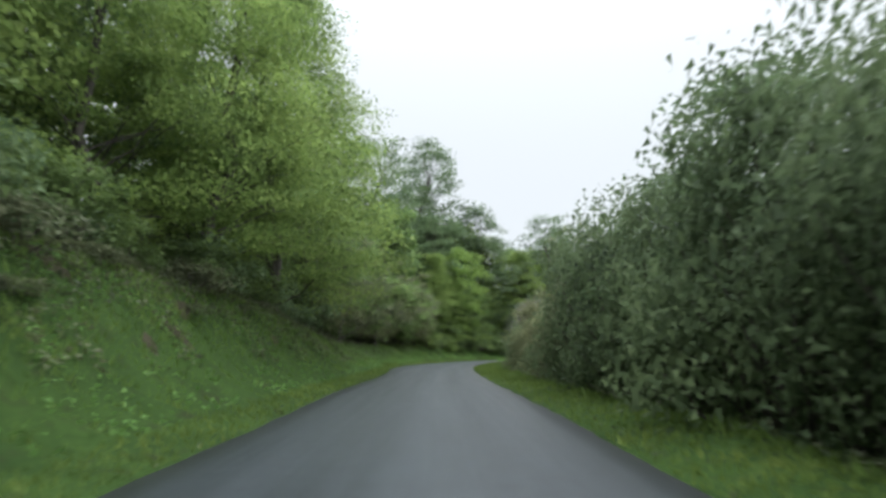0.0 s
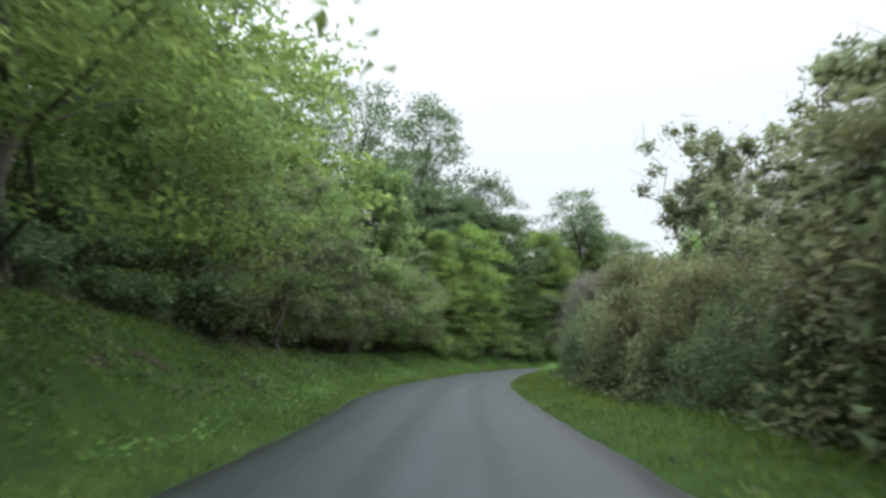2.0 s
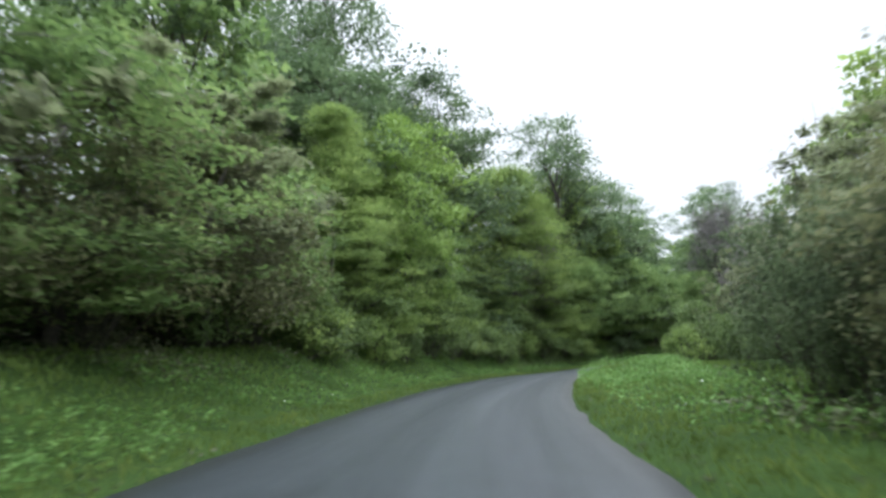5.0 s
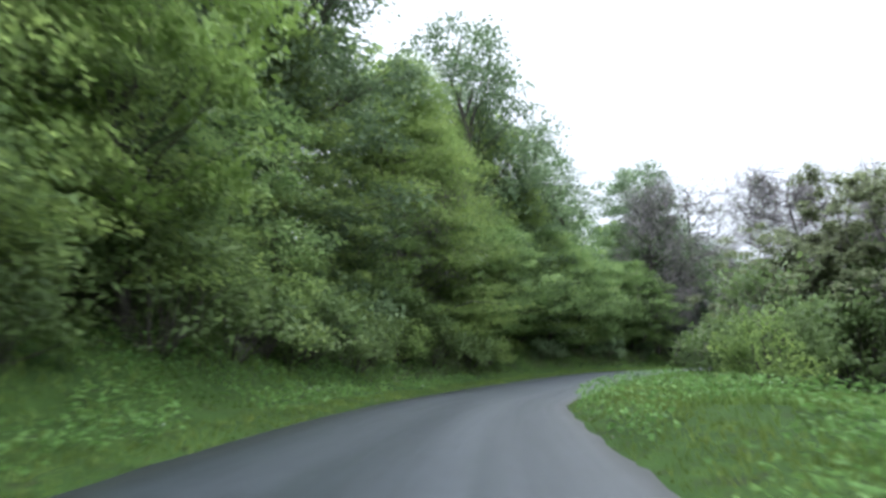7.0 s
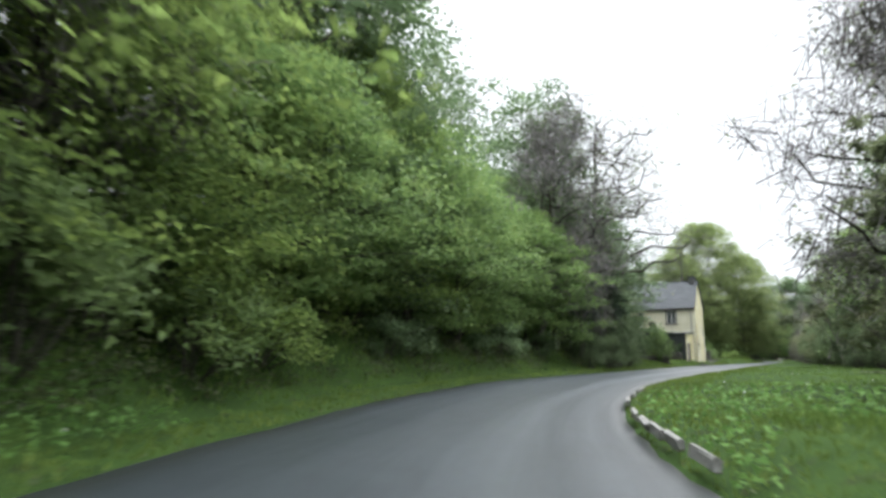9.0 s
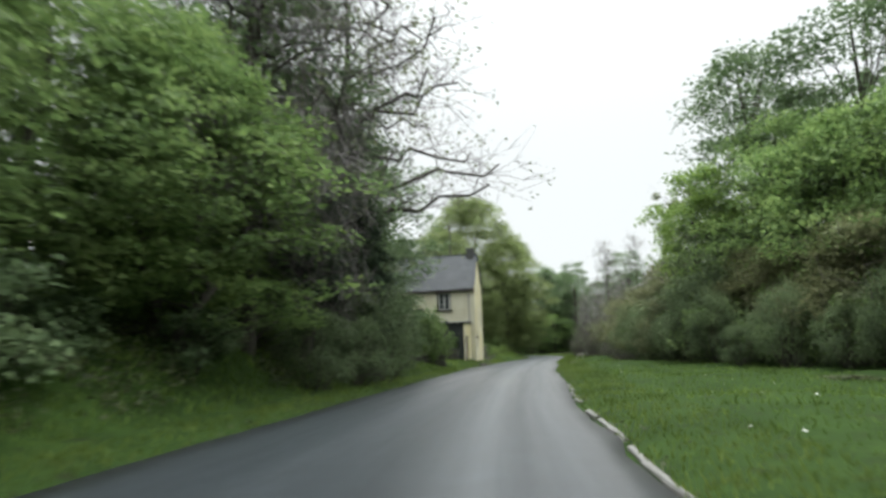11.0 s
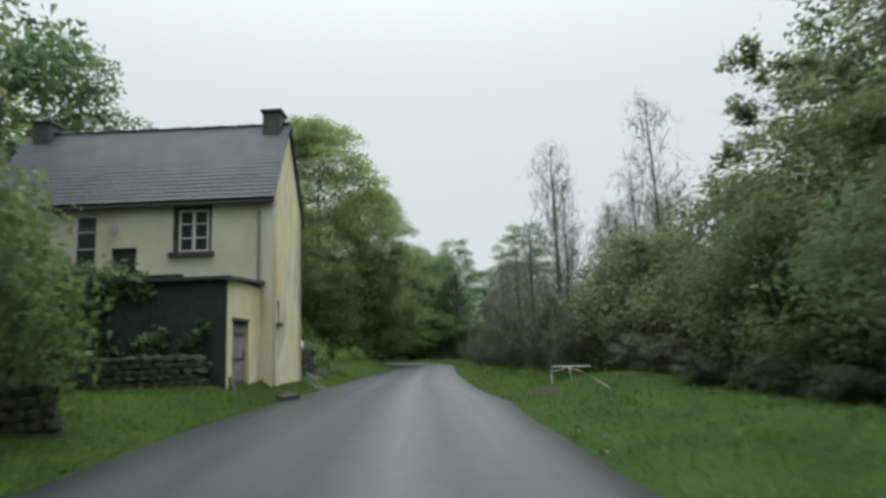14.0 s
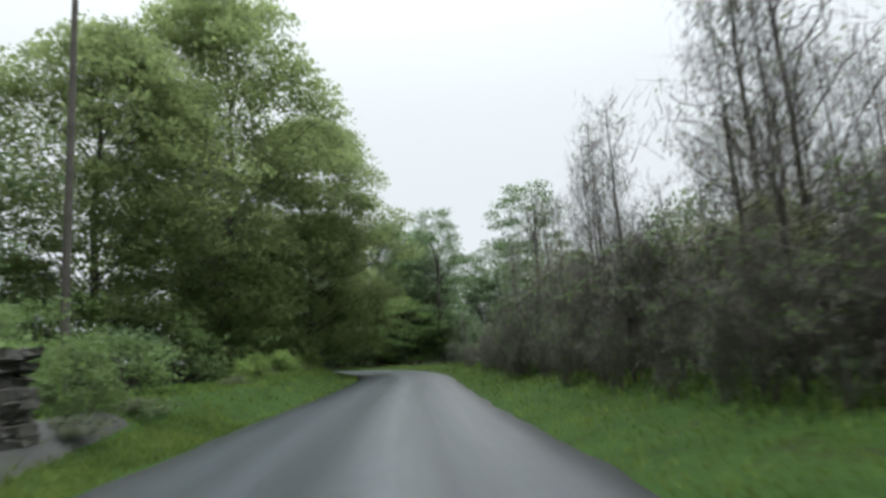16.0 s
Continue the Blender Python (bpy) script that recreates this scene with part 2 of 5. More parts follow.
class Wood:
    """Collects tapered tubes into one mesh."""

    def __init__(self):
        self.v, self.f, self.count = [], [], 0

    def tube(self, points, r0, r1, sides=5):
        points = np.asarray(points, float)
        m = len(points)
        along = np.gradient(points, axis=0)
        along /= np.linalg.norm(along, axis=1, keepdims=True) + 1e-9
        ref = np.where(np.abs(along[:, 2:3]) > 0.9, [[1.0, 0, 0]], [[0, 0, 1.0]])
        u = np.cross(along, ref)
        u /= np.linalg.norm(u, axis=1, keepdims=True) + 1e-9
        w = np.cross(along, u)
        a = np.arange(sides) * 2 * np.pi / sides
        r = np.linspace(r0, r1, m)[:, None, None]
        ring = points[:, None] + r * (np.cos(a)[None, :, None] * u[:, None] + np.sin(a)[None, :, None] * w[:, None])
        self.v.append(ring.reshape(-1, 3))
        i = self.count + np.arange((m - 1) * sides).reshape(m - 1, sides)
        j = np.roll(i, -1, 1)
        self.f.append(np.stack([i, j, j + sides, i + sides], -1).reshape(-1, 4))
        self.count += m * sides

    def mesh(self, name, mat):
        v, f = np.concatenate(self.v), np.concatenate(self.f)
        me = bpy.data.meshes.new(name)
        me.vertices.add(len(v))
        me.vertices.foreach_set("co", v.reshape(-1).astype(np.float32))
        me.loops.add(4 * len(f))
        me.loops.foreach_set("vertex_index", f.reshape(-1).astype(np.int32))
        me.polygons.add(len(f))
        me.polygons.foreach_set("loop_start", np.arange(0, 4 * len(f), 4, dtype=np.int32))
        me.polygons.foreach_set("use_smooth", np.ones(len(f), bool))
        me.materials.append(mat)
        me.update(calc_edges=True)
        return me


def curve_points(rng, a, b, sag=0.0, wobble=0.06, m=6):
    a, b = np.asarray(a, float), np.asarray(b, float)
    t = np.linspace(0, 1, m)[:, None]
    p = a + (b - a) * t
    d = np.linalg.norm(b - a)
    p[1:-1] += rng.normal(0, wobble * d, (m - 2, 3)) * 0.5
    p[:, 2] += -sag * d * 4 * (t * (1 - t))[:, 0]
    return p


def thing(name, where, label, category, group="", kind=""):
    ob = new(name)
    ob.empty_display_size = 0.3
    ob.matrix_basis = where
    return tagged(ob, label, category, group, kind)

# ---- the lie of the road ----
OFF = -0.45  # the road's middle lies to the left of the driven line


def half_width(run, left):
    """Half the road's width: it is wider on the left through and after the bend."""
    if left:
        return np.interp(run, [0, 12, 18, 24, 30, 38, 42, 48, 53, 58, 66, 75, 80, 85, 90, 95, 101, 110, 122, 127, 132, 137, 143, 150, 160, 168, 174, 178, 182, 193, 200], [2.6, 2.75, 2.9, 2.8, 2.65, 3.0, 3.5, 3.8, 3.95, 3.75, 3.55, 3.55, 3.75, 3.65, 3.5, 3.75, 4.05, 4.3, 4.5, 4.6, 4.3, 4.05, 3.85, 3.7, 3.5, 3.7, 3.6, 3.3, 3.2, 2.85, 2.5])
    return np.interp(run, [0, 10, 16, 20, 25, 31, 38, 43, 48, 53, 58, 70, 76, 82, 89, 95, 100, 107, 115, 123, 128, 134, 138, 142, 147, 152, 160, 165, 172, 178, 190], [2.8, 2.8, 2.8, 2.75, 2.6, 2.52, 2.38, 2.28, 2.2, 2.2, 2.3, 2.4, 2.45, 2.35, 2.1, 1.85, 2.1, 2.3, 2.0, 1.75, 1.85, 2.1, 2.1, 2.25, 2.5, 2.65, 2.55, 2.7, 2.85, 2.6, 2.6])


def dip(run):
    """The road sinks a little through the tightest part of the bend."""
    return np.interp(run, [90, 102, 112, 124], [0, -0.25, -0.25, 0])


def centreline():
    """The road's middle, from before the first bend to beyond the last, every half metre."""
    p = [np.array([x, y]) for _, x, y, *_ in PATH]
    d0, d1 = p[0] - p[1], p[-1] - p[-2]
    d0, d1 = d0 / np.linalg.norm(d0), d1 / np.linalg.norm(d1)
    before = [p[0] + d0 * k for k in range(40, 0, -5)]
    after, here, head = [], p[-1].copy(), math.atan2(d1[1], d1[0])
    for k in range(30):
        head += radians(-0.4 if k < 8 else 2.5 if k < 14 else 6.0)
        here = here + 4.0 * np.array([math.cos(head), math.sin(head)])
        after.append(here.copy())
    p = np.array(before + p + after)
    s = np.r_[0, np.cumsum(np.linalg.norm(np.diff(p, axis=0), axis=1))]
    q = np.arange(0, s[-1], 0.5)
    xy = np.stack([np.interp(q, s, p[:, 0]), np.interp(q, s, p[:, 1])], 1)
    for _ in range(40):
        xy[1:-1] = (xy[:-2] + 2 * xy[1:-1] + xy[2:]) / 4
    t = np.gradient(xy, axis=0)
    t /= np.linalg.norm(t, axis=1, keepdims=True)
    left = np.stack([-t[:, 1], t[:, 0]], 1)
    return xy - OFF * left, left, t, q - 40.0


MIDDLE, LEFT, ALONG, RUN = centreline()


def lie(xy):
    """Run along the road, and distance from its middle (left is positive), of each place."""
    xy = np.atleast_2d(np.asarray(xy, float))
    run, off = np.empty(len(xy)), np.empty(len(xy))
    for k in range(0, len(xy), 4000):
        d = xy[k : k + 4000, None] - MIDDLE[None]
        i = np.argmin((d**2).sum(-1), 1)
        d = d[np.arange(len(i)), i]
        run[k : k + 4000] = RUN[i] + (d * ALONG[i]).sum(1)
        side = (d * LEFT[i]).sum(1)
        off[k : k + 4000] = np.sign(side) * np.sqrt((d**2).sum(1))
    return run, off


def ease(x):
    x = np.clip(x, 0, 1)
    return x * x * (3 - 2 * x)


def height(xy):
    """The ground's height: a road bench cut into a hillside on the left, meadow and wood on the right."""
    xy = np.atleast_2d(np.asarray(xy, float))
    run, off = lie(xy)
    wide = np.where(off > 0, half_width(run, True), half_width(run, False))
    l, r = np.maximum(off - wide, 0), np.maximum(-off - wide, 0)
    bank = np.interp(run, [-40, 0, 25, 38, 50, 66, 80, 100, 120, 142, 156, 166, 174, 178, 182, 190, 210, 300], [3.2, 3.2, 3.2, 2.4, 1.7, 1.6, 2.0, 2.0, 2.2, 1.8, 0.8, 0.40, 0.48, 0.50, 0.55, 0.6, 0.6, 1.0])
    steep = np.interp(run, [0, 40, 70, 150, 162, 172, 180, 190, 300], [4.0, 4.5, 4.0, 4.0, 2.0, 1.4, 1.0, 1.3, 3.0])
    hill = np.interp(run, [-40, 60, 120, 150, 165, 195, 300], [0.42, 0.40, 0.40, 0.25, 0.04, 0.04, 0.12])
    z = 0.12 * ease(l / 0.8) + bank * ease((l - np.interp(run, [160, 172, 182, 184.5, 188, 192, 230], [1.1, -0.05, 0.05, 0.7, 0.6, 0.2, 1.1])) / steep) + hill * np.maximum(l - 4, 0) * ease((l - 4) / 6)
    z = np.where(l > 45, z - hill * (l - 45) * 0.5, z)
    drop = np.interp(run, [-40, 0, 45, 62, 300], [0.9, 0.9, 0.7, 0.0, 0.15])
    z += np.interp(run, [140, 156, 170, 205, 230], [0, 0.15, 0.3, 0.28, 0.1]) * ease((r - 0.5) / 2.5)
    z += 0.10 * ease(r / 0.7) - drop * ease((r - 1.6) / 3) + 0.4 * ease((r - 16) / 20)
    z += np.array([0.13 * noise.noise((x * 0.5, y * 0.5, 0)) + 0.3 * noise.noise((x * 0.16, y * 0.16, 3)) for x, y in xy]) * ease((np.abs(off) - wide - 0.5) / 2.5)
    # a low grassy hump on the inside of the bend
    z += np.interp(run, [78, 88, 108, 118], [0, 0.26, 0.26, 0]) * ease((r - 0.15) / 1.2) * (1 - ease((r - 5) / 4))
    z += dip(run)
    return np.where(np.abs(off) < wide - 0.3, dip(run) - 0.14, z - 0.06 * (1 - ease((np.abs(off) - wide + 0.3) / 0.35)))


def spot(run, off):
    """The place at a run along the road and a distance from its middle (left is positive)."""
    i = int(np.clip(np.searchsorted(RUN, run), 0, len(RUN) - 1))
    return MIDDLE[i] + LEFT[i] * off


def on_ground(x, y, sink=0.05):
    return float(height((x, y))[0]) - sink


def build_ground():
    """One sheet, fine near the road and coarse far off, out to the horizon."""
    def axis(lo, hi, step):
        far = [40, 90, 200, 500, 1200]
        return np.r_[[lo - f for f in far[::-1]], np.arange(lo, hi + step, step), [hi + f for f in far]]
    xs, ys = axis(-40.0, 100.0, 1.0), axis(-150.0, 190.0, 1.0)
    xs, ys = np.union1d(xs, np.arange(10, 22, 0.25)), np.union1d(ys, np.arange(50, 75, 0.25))
    gx, gy = np.meshgrid(xs, ys)
    xy = np.stack([gx.ravel(), gy.ravel()], 1)
    inside = (xy[:, 0] > -41) & (xy[:, 0] < 102) & (xy[:, 1] > -151) & (xy[:, 1] < 192)
    z = np.zeros(len(xy))
    z[inside] = height(xy[inside])
    edge = height(np.stack([np.clip(xy[~inside, 0], -40, 100), np.clip(xy[~inside, 1], -150, 190)], 1))
    z[~inside] = np.clip(edge, -0.5, 14)
    n, m = len(xs), len(ys)
    i = np.arange((m - 1) * n).reshape(m - 1, n)[:, :-1].ravel()
    faces = np.stack([i, i + 1, i + n + 1, i + n], 1).tolist()
    ob = mesh_object("ground", np.c_[xy, z], faces, SOIL_GRASS, smooth=True)
    return tagged(ob, "rough grassy ground rising in a bank beside the road", "ground", kind="structure")


def build_road():
    """Asphalt strip with a slight crown and ragged edges."""
    rng = np.random.default_rng(3)
    cols = np.array([-1.0, -0.97, -0.8, -0.4, 0.0, 0.4, 0.8, 0.97, 1.0])
    verts, faces, uvs = [], [], []
    for k in range(len(MIDDLE)):
        for j, c in enumerate(cols):
            w = float(half_width(RUN[k], c > 0)) * c
            if j in (0, 1, 7, 8):
                w += np.sign(c) * 0.10 * noise.noise((RUN[k] * 0.6, c * 9, 2.0)) + np.sign(c) * 0.05 * noise.noise((RUN[k] * 2.6, c * 9, 5.0))
            x, y = MIDDLE[k] + LEFT[k] * w
            z = 0.05 * (1 - c * c) - (0.12 if j in (0, 8) else 0) + float(dip(RUN[k]))
            verts.append((x, y, z))
            uvs.append(((1 - c) / 2, RUN[k] / 5))
    n = len(cols)
    for k in range(len(MIDDLE) - 1):
        for j in range(n - 1):
            a = k * n + j
            faces.append((a + 1, a, a + n, a + n + 1))
    ob = mesh_object("road", verts, faces, ASPHALT, smooth=True)
    layer = ob.data.uv_layers.new(name="UVMap")
    idx = np.empty(len(ob.data.loops), np.int32)
    ob.data.loops.foreach_get("vertex_index", idx)
    layer.data.foreach_set("uv", np.array(uvs, np.float32)[idx].ravel())
    return tagged(ob, "narrow wet grey asphalt country road without markings", "road", kind="structure")


build_ground()
build_road()


# ---- trees and shrubs ----
def crown_points(rng, n, shape, hollow=0.45):
    """Clump centres in a crown of radius 1 and height 1, fuller near its surface."""
    a = rng.uniform(0, 2 * np.pi, n)
    h = rng.uniform(0, 1, n) ** 0.85
    if shape == "cone":
        reach = np.clip(1.05 - 0.95 * h, 0.05, 1) * np.clip(h / 0.06 + 0.55, 0, 1)
    elif shape == "column":
        reach = np.clip(np.sin(np.pi * np.clip(h * 0.9 + 0.08, 0, 1)) ** 0.5, 0.1, 1)
    elif shape == "dome":
        reach = np.sqrt(np.clip(1 - (h * 0.97) ** 2.2, 0.02, 1))
    else:
        reach = np.sqrt(np.clip(1 - (2 * h - 0.9) ** 2 / 1.25, 0.03, 1))
    lobes = 1 + 0.22 * np.sin(3 * a + 7 * h + rng.uniform(0, 6)) + 0.15 * np.sin(5 * a - 11 * h + rng.uniform(0, 6))
    r = reach * lobes * (hollow + (1 - hollow) * np.sqrt(rng.uniform(0, 1, n)))
    return np.stack([r * np.cos(a), r * np.sin(a), h], 1)


def leafy_tree(name, seed, tall, radius, clear, shape, leaf_mat, label, clumps=170, per=52, size=0.22, spread=0.9, trunk=0.22, droop=0.35, wood=BARK, flat=0.45, limbs=70):
    """A tree with a tapered trunk, a limb to each clump, and a crown of many small leaves. Stands at the origin."""
    rng = np.random.default_rng(seed)
    ob = thing(name, pose(0, 0, 0), label, "tree")
    w = Wood()
    top = np.array([rng.normal(0, 0.04) * tall, rng.normal(0, 0.04) * tall, tall * 0.93])
    stem = curve_points(rng, (0, 0, -0.4), top, 0, 0.035, 9)
    w.tube(stem, trunk, trunk * 0.12, 8)
    c = crown_points(rng, clumps, shape)
    c = np.stack([c[:, 0] * radius, c[:, 1] * radius, clear + c[:, 2] * (tall - clear)], 1)
    for p in c[:: max(1, clumps // limbs)]:
        k = np.clip((p[2] * 0.88 - 0.07 * tall) / tall, 0.06, 0.92)
        start = np.array([np.interp(k, np.linspace(0, 1, 9), stem[:, i]) for i in range(3)])
        w.tube(curve_points(rng, start, p, -0.06, 0.05, 5), trunk * 0.22 * (1.1 - k), 0.012, 4)
    bits = []
    reach = spread * rng.uniform(0.7, 1.3, clumps)
    for p, q in zip(c, reach):
        d = rng.normal(0, 1, (per, 3))
        d /= np.linalg.norm(d, axis=1, keepdims=True)
        d *= (rng.uniform(0, 1, per) ** 0.45)[:, None] * q
        d[:, 2] = d[:, 2] * flat - droop * 0.35 * (d[:, 0] ** 2 + d[:, 1] ** 2) / q
        bits.append(p + d)
    pts = np.concatenate(bits)
    crown = new("crown", blades_mesh("crown", leaves(rng, pts, size, droop), leaf_mat, outward(pts, (0, 0, clear + 0.3 * (tall - clear)))))
    stem_ob = new("trunk", w.mesh("trunk", wood))
    crown.parent = stem_ob.parent = ob
    return ob


def bare_tree(name, seed, tall, radius, clear, label, limbs=26, upward=0.55, trunk=0.2, twigs=9, leaf_mat=None, leaf_n=0, size=0.1, stems=1, whip=1.0, sprays=0, bend=0.03, sway=0.03, bark=TWIG):
    """A leafless or budding tree: trunk, limbs, branches and fine twigs, with a few buds. Stands at the origin."""
    rng = np.random.default_rng(seed)
    ob = thing(name, pose(0, 0, 0), label, "tree")
    w, fine, tips = Wood(), Wood(), []
    for s in range(stems):
        lean = rng.normal(0, sway + 0.07 * (stems > 1), 2) * tall
        base = np.array([rng.normal(0, 0.25) * (stems > 1), rng.normal(0, 0.25) * (stems > 1), -0.4])
        h = tall * (1 if s == 0 else rng.uniform(0.7, 1))
        stem = curve_points(rng, base, (lean[0], lean[1], h), 0, bend, 10)
        w.tube(stem, trunk, 0.02, 7)
        for i in range(limbs):
            k = clear / tall + (0.97 - clear / tall) * (i + rng.uniform(0, 1)) / limbs
            start = np.array([np.interp(k, np.linspace(0, 1, 10), stem[:, j]) for j in range(3)])
            a = i * 2.4 + rng.normal(0, 0.4)
            long = radius * (1.1 - 0.75 * (k - clear / tall)) * rng.uniform(0.72, 1.06)
            tip = start + np.array([np.cos(a) * long, np.sin(a) * long, long * upward * rng.uniform(0.6, 1.8)])
            limb = curve_points(rng, start, tip, 0.05, 0.10, 7)
            w.tube(limb, trunk * 0.4 * (1.08 - k), 0.008 + 0.08 * trunk, 4 if trunk < 0.2 else 5)
            for _ in range(twigs):
                f = rng.uniform(0.25, 1)
                o = np.array([np.interp(f, np.linspace(0, 1, 7), limb[:, j]) for j in range(3)])
                d = rng.normal(0, 1, 3) * [1, 1, 0.6] + (tip - start) / (np.linalg.norm(tip - start) + 1e-6) * 0.8 + [0, 0, upward * 0.8]
                e = o + d / np.linalg.norm(d) * long * rng.uniform(0.2, 0.45)
                tw = curve_points(rng, o, e, 0, 0.12, 4)
                fine.tube(tw, 0.011 * whip, 0.004, 3)
                for _ in range(1 if whip < 1.55 else 3):
                    g = tw[rng.integers(1, 4)]
                    e2 = g + (rng.normal(0, 1, 3) + d / np.linalg.norm(d) * 0.9) * long * 0.10
                    fine.tube(np.array([g, e2]), 0.007 * whip, 0.003, 3)
                    tips.append(e2)
    stem_ob = new("trunk", w.mesh("trunk", BARK if trunk > 0.1 or stems == 1 else bark))
    twig_ob = new("branchwork", fine.mesh("branchwork", bark))
    stem_ob.parent = twig_ob.parent = ob
    tagged(twig_ob, kind="stuff")
    if stems > 1:
        tagged(stem_ob, kind="stuff")
    if sprays:
        ends = np.array(tips)
        pts = ends[rng.integers(0, len(ends), sprays)] + rng.normal(0, 0.3, (sprays, 3))
        haze = new("twig_spray", blades_mesh("twig_spray", leaves(rng, pts, 0.017 * whip, -0.55 * upward - 0.3, 45.0), bark))
        haze.parent = ob
        tagged(haze, kind="stuff")
    if leaf_n:
        tips = np.array(tips)
        pts = tips[rng.integers(0, len(tips), leaf_n)] + rng.normal(0, 0.16, (leaf_n, 3))
        crown = new("crown", blades_mesh("crown", leaves(rng, pts, size, 0.1), leaf_mat, outward(pts, (0, 0, tall * 0.4))))
        crown.parent = ob
    return ob


def shrub(name, seed, tall, radius, leaf_mat, label, clumps=60, per=60, size=0.13, stems=7):
    """A shrub: several stems from the ground and a dome of leaves down to it. Stands at the origin."""
    rng = np.random.default_rng(seed)
    ob = thing(name, pose(0, 0, 0), label, "shrub")
    w = Wood()
    c = crown_points(rng, clumps, "dome", 0.55)
    c = np.stack([c[:, 0] * radius, c[:, 1] * radius, 0.12 * tall + c[:, 2] * tall * 0.86], 1)
    for p in c[: stems * 3]:
        w.tube(curve_points(rng, (p[0] * 0.15, p[1] * 0.15, -0.2), p, -0.05, 0.06, 5), 0.035, 0.008, 4)
    d = rng.normal(0, 1, (clumps, per, 3))
    d *= (rng.uniform(0.2, 1, (clumps, per, 1)) * 0.42 * min(radius, tall)) / np.linalg.norm(d, axis=2, keepdims=True)
    pts = (c[:, None] + d * [1, 1, 0.75]).reshape(-1, 3)
    pts = pts[pts[:, 2] > 0.02]
    crown = new("crown", blades_mesh("crown", leaves(rng, pts, size, 0.3), leaf_mat, outward(pts, (0, 0, tall * 0.2))))
    stem_ob = new("branchwork", w.mesh("branchwork", BARK))
    crown.parent = stem_ob.parent = ob
    tagged(stem_ob, kind="stuff")
    return ob


USED = set()


def plant(ob, x, y, tall=1.0, wide=1.0, turn=0.0, sink=0.1, z=None):
    """Sets out a plant at a place: the first time the plant itself, then copies that share its meshes."""
    m = pose(x, y, on_ground(x, y, sink) if z is None else z, 0, 0, turn) @ Matrix.Diagonal((wide, wide, tall, 1))
    if ob.name in USED:
        return copy_thing(ob, m)
    USED.add(ob.name)
    ob.matrix_basis = m
    return ob


rnd = random.Random(11)
beech = [leafy_tree("beech_tree", 20 + k, 18, 5.4, 0.7, "cone", SPRING, "tall beech tree in fresh bright green leaf on the bank", 280, 210, 0.084, 1.35, 0.2, 0.5, flat=0.28, limbs=34) for k in range(2)]
ash = [leafy_tree("broadleaf_tree", 30 + k, 14, 4.2, 1.2, "round", MID, "broadleaf tree in mid-green spring leaf at the roadside", 190, 82, 0.13, 1.15, 0.2, limbs=45) for k in range(2)]
wood_tree = [leafy_tree("woodland_tree", 35 + k, 14, 4.4, 1.5, "round", (MID, SPRING, DARK)[k], "broadleaf tree in leaf standing deep in the wood", 110, 46, 0.26, 1.4, 0.2, limbs=24) for k in range(3)]
gold = leafy_tree("young_maple_tree", 41, 12, 3.0, 2.0, "round", YELLOW, "young tree in yellow-green new leaf", 150, 70, 0.14, 0.9, 0.14)
ivy = [leafy_tree("ivy_clad_tree", 50 + k, 17, 3.6, 0.8, "column", DARK, "tall dark tree clad in ivy", 170, 80, 0.13, 1.05, 0.3, 0.3) for k in range(2)]
budding = [bare_tree("budding_tree", 60 + k, 11, 3.4, 0.8, "budding tree with brownish new leaves and several stems", 16, 0.75, 0.09, 4, BUDS, 8500, 0.125, 2, 1.3, 700, bark=SCRUB) for k in range(2)]
winter = [bare_tree("bare_oak_tree", 70 + k, 17, 6.5, 3.5, "large bare tree with a few opening buds", 38, 0.3, 0.40, 11, BUDS, 2600, 0.12, 1, 3.0, 4200) for k in range(2)]
alder = [bare_tree("bare_alder_tree", 80 + k, 17, 1.7, 3.0, "slender leafless alder with fine upright twigs", 30, 1.3, 0.085, 4, BUDS, 300, 0.08, 1, 1.2, 900, 0.003, 0.007) for k in range(3)]
thicket = [bare_tree("bare_thicket", 85 + k, 6.2, 1.7, 0.5, "leafless grey-brown thicket at the edge of the wood", 9, 1.1, 0.045, 3, HAZEL, 900, 0.1, 4, 1.5, 1500, bark=SCRUB) for k in range(2)]
hazel = [shrub("hazel_shrub", 90 + k, 3.6, 2.3, HAZEL, "leafy green shrub at the foot of the wood", 34, 56, 0.15) for k in range(2)]
dim = [shrub("holly_shrub", 95 + k, 3.2, 2.2, DARK, "dense dark evergreen shrub under the trees", 34, 54, 0.145) for k in range(2)]
light = [shrub("spring_shrub", 98 + k, 2.6, 1.9, SPRING, "fresh green shrub beside the road", 32, 80, 0.115) for k in range(2)]
brown = [shrub("bramble_shrub", 105 + k, 2.2, 2.0, LITTER, "tangled brownish bramble shrub", 36, 48, 0.13) for k in range(2)]
sallow = [shrub("sallow_shrub", 110 + k, 6.4, 2.4, OLIVE, "tall dense brownish-green sallow at the edge of the wood", 64, 150, 0.09, 9) for k in range(2)]
oak = bare_tree("overhanging_oak_tree", 76, 17, 7.4, 6.5, "bare oak with long crooked limbs over the road", 34, 0.1, 0.46, 14, BUDS, 3000, 0.12, 1, 2.3, 0)
lime = leafy_tree("lime_tree", 44, 24, 6.6, 1.5, "round", LIME, "large rounded tree in fresh mid-green leaf behind the garden", 460, 150, 0.165, 1.7, 0.3, 0.45)
spruce = leafy_tree("spruce_tree", 46, 17, 2.6, 1.0, "cone", DARK, "narrow dark spruce behind the house", 150, 34, 0.2, 0.8, 0.18, 0.8)


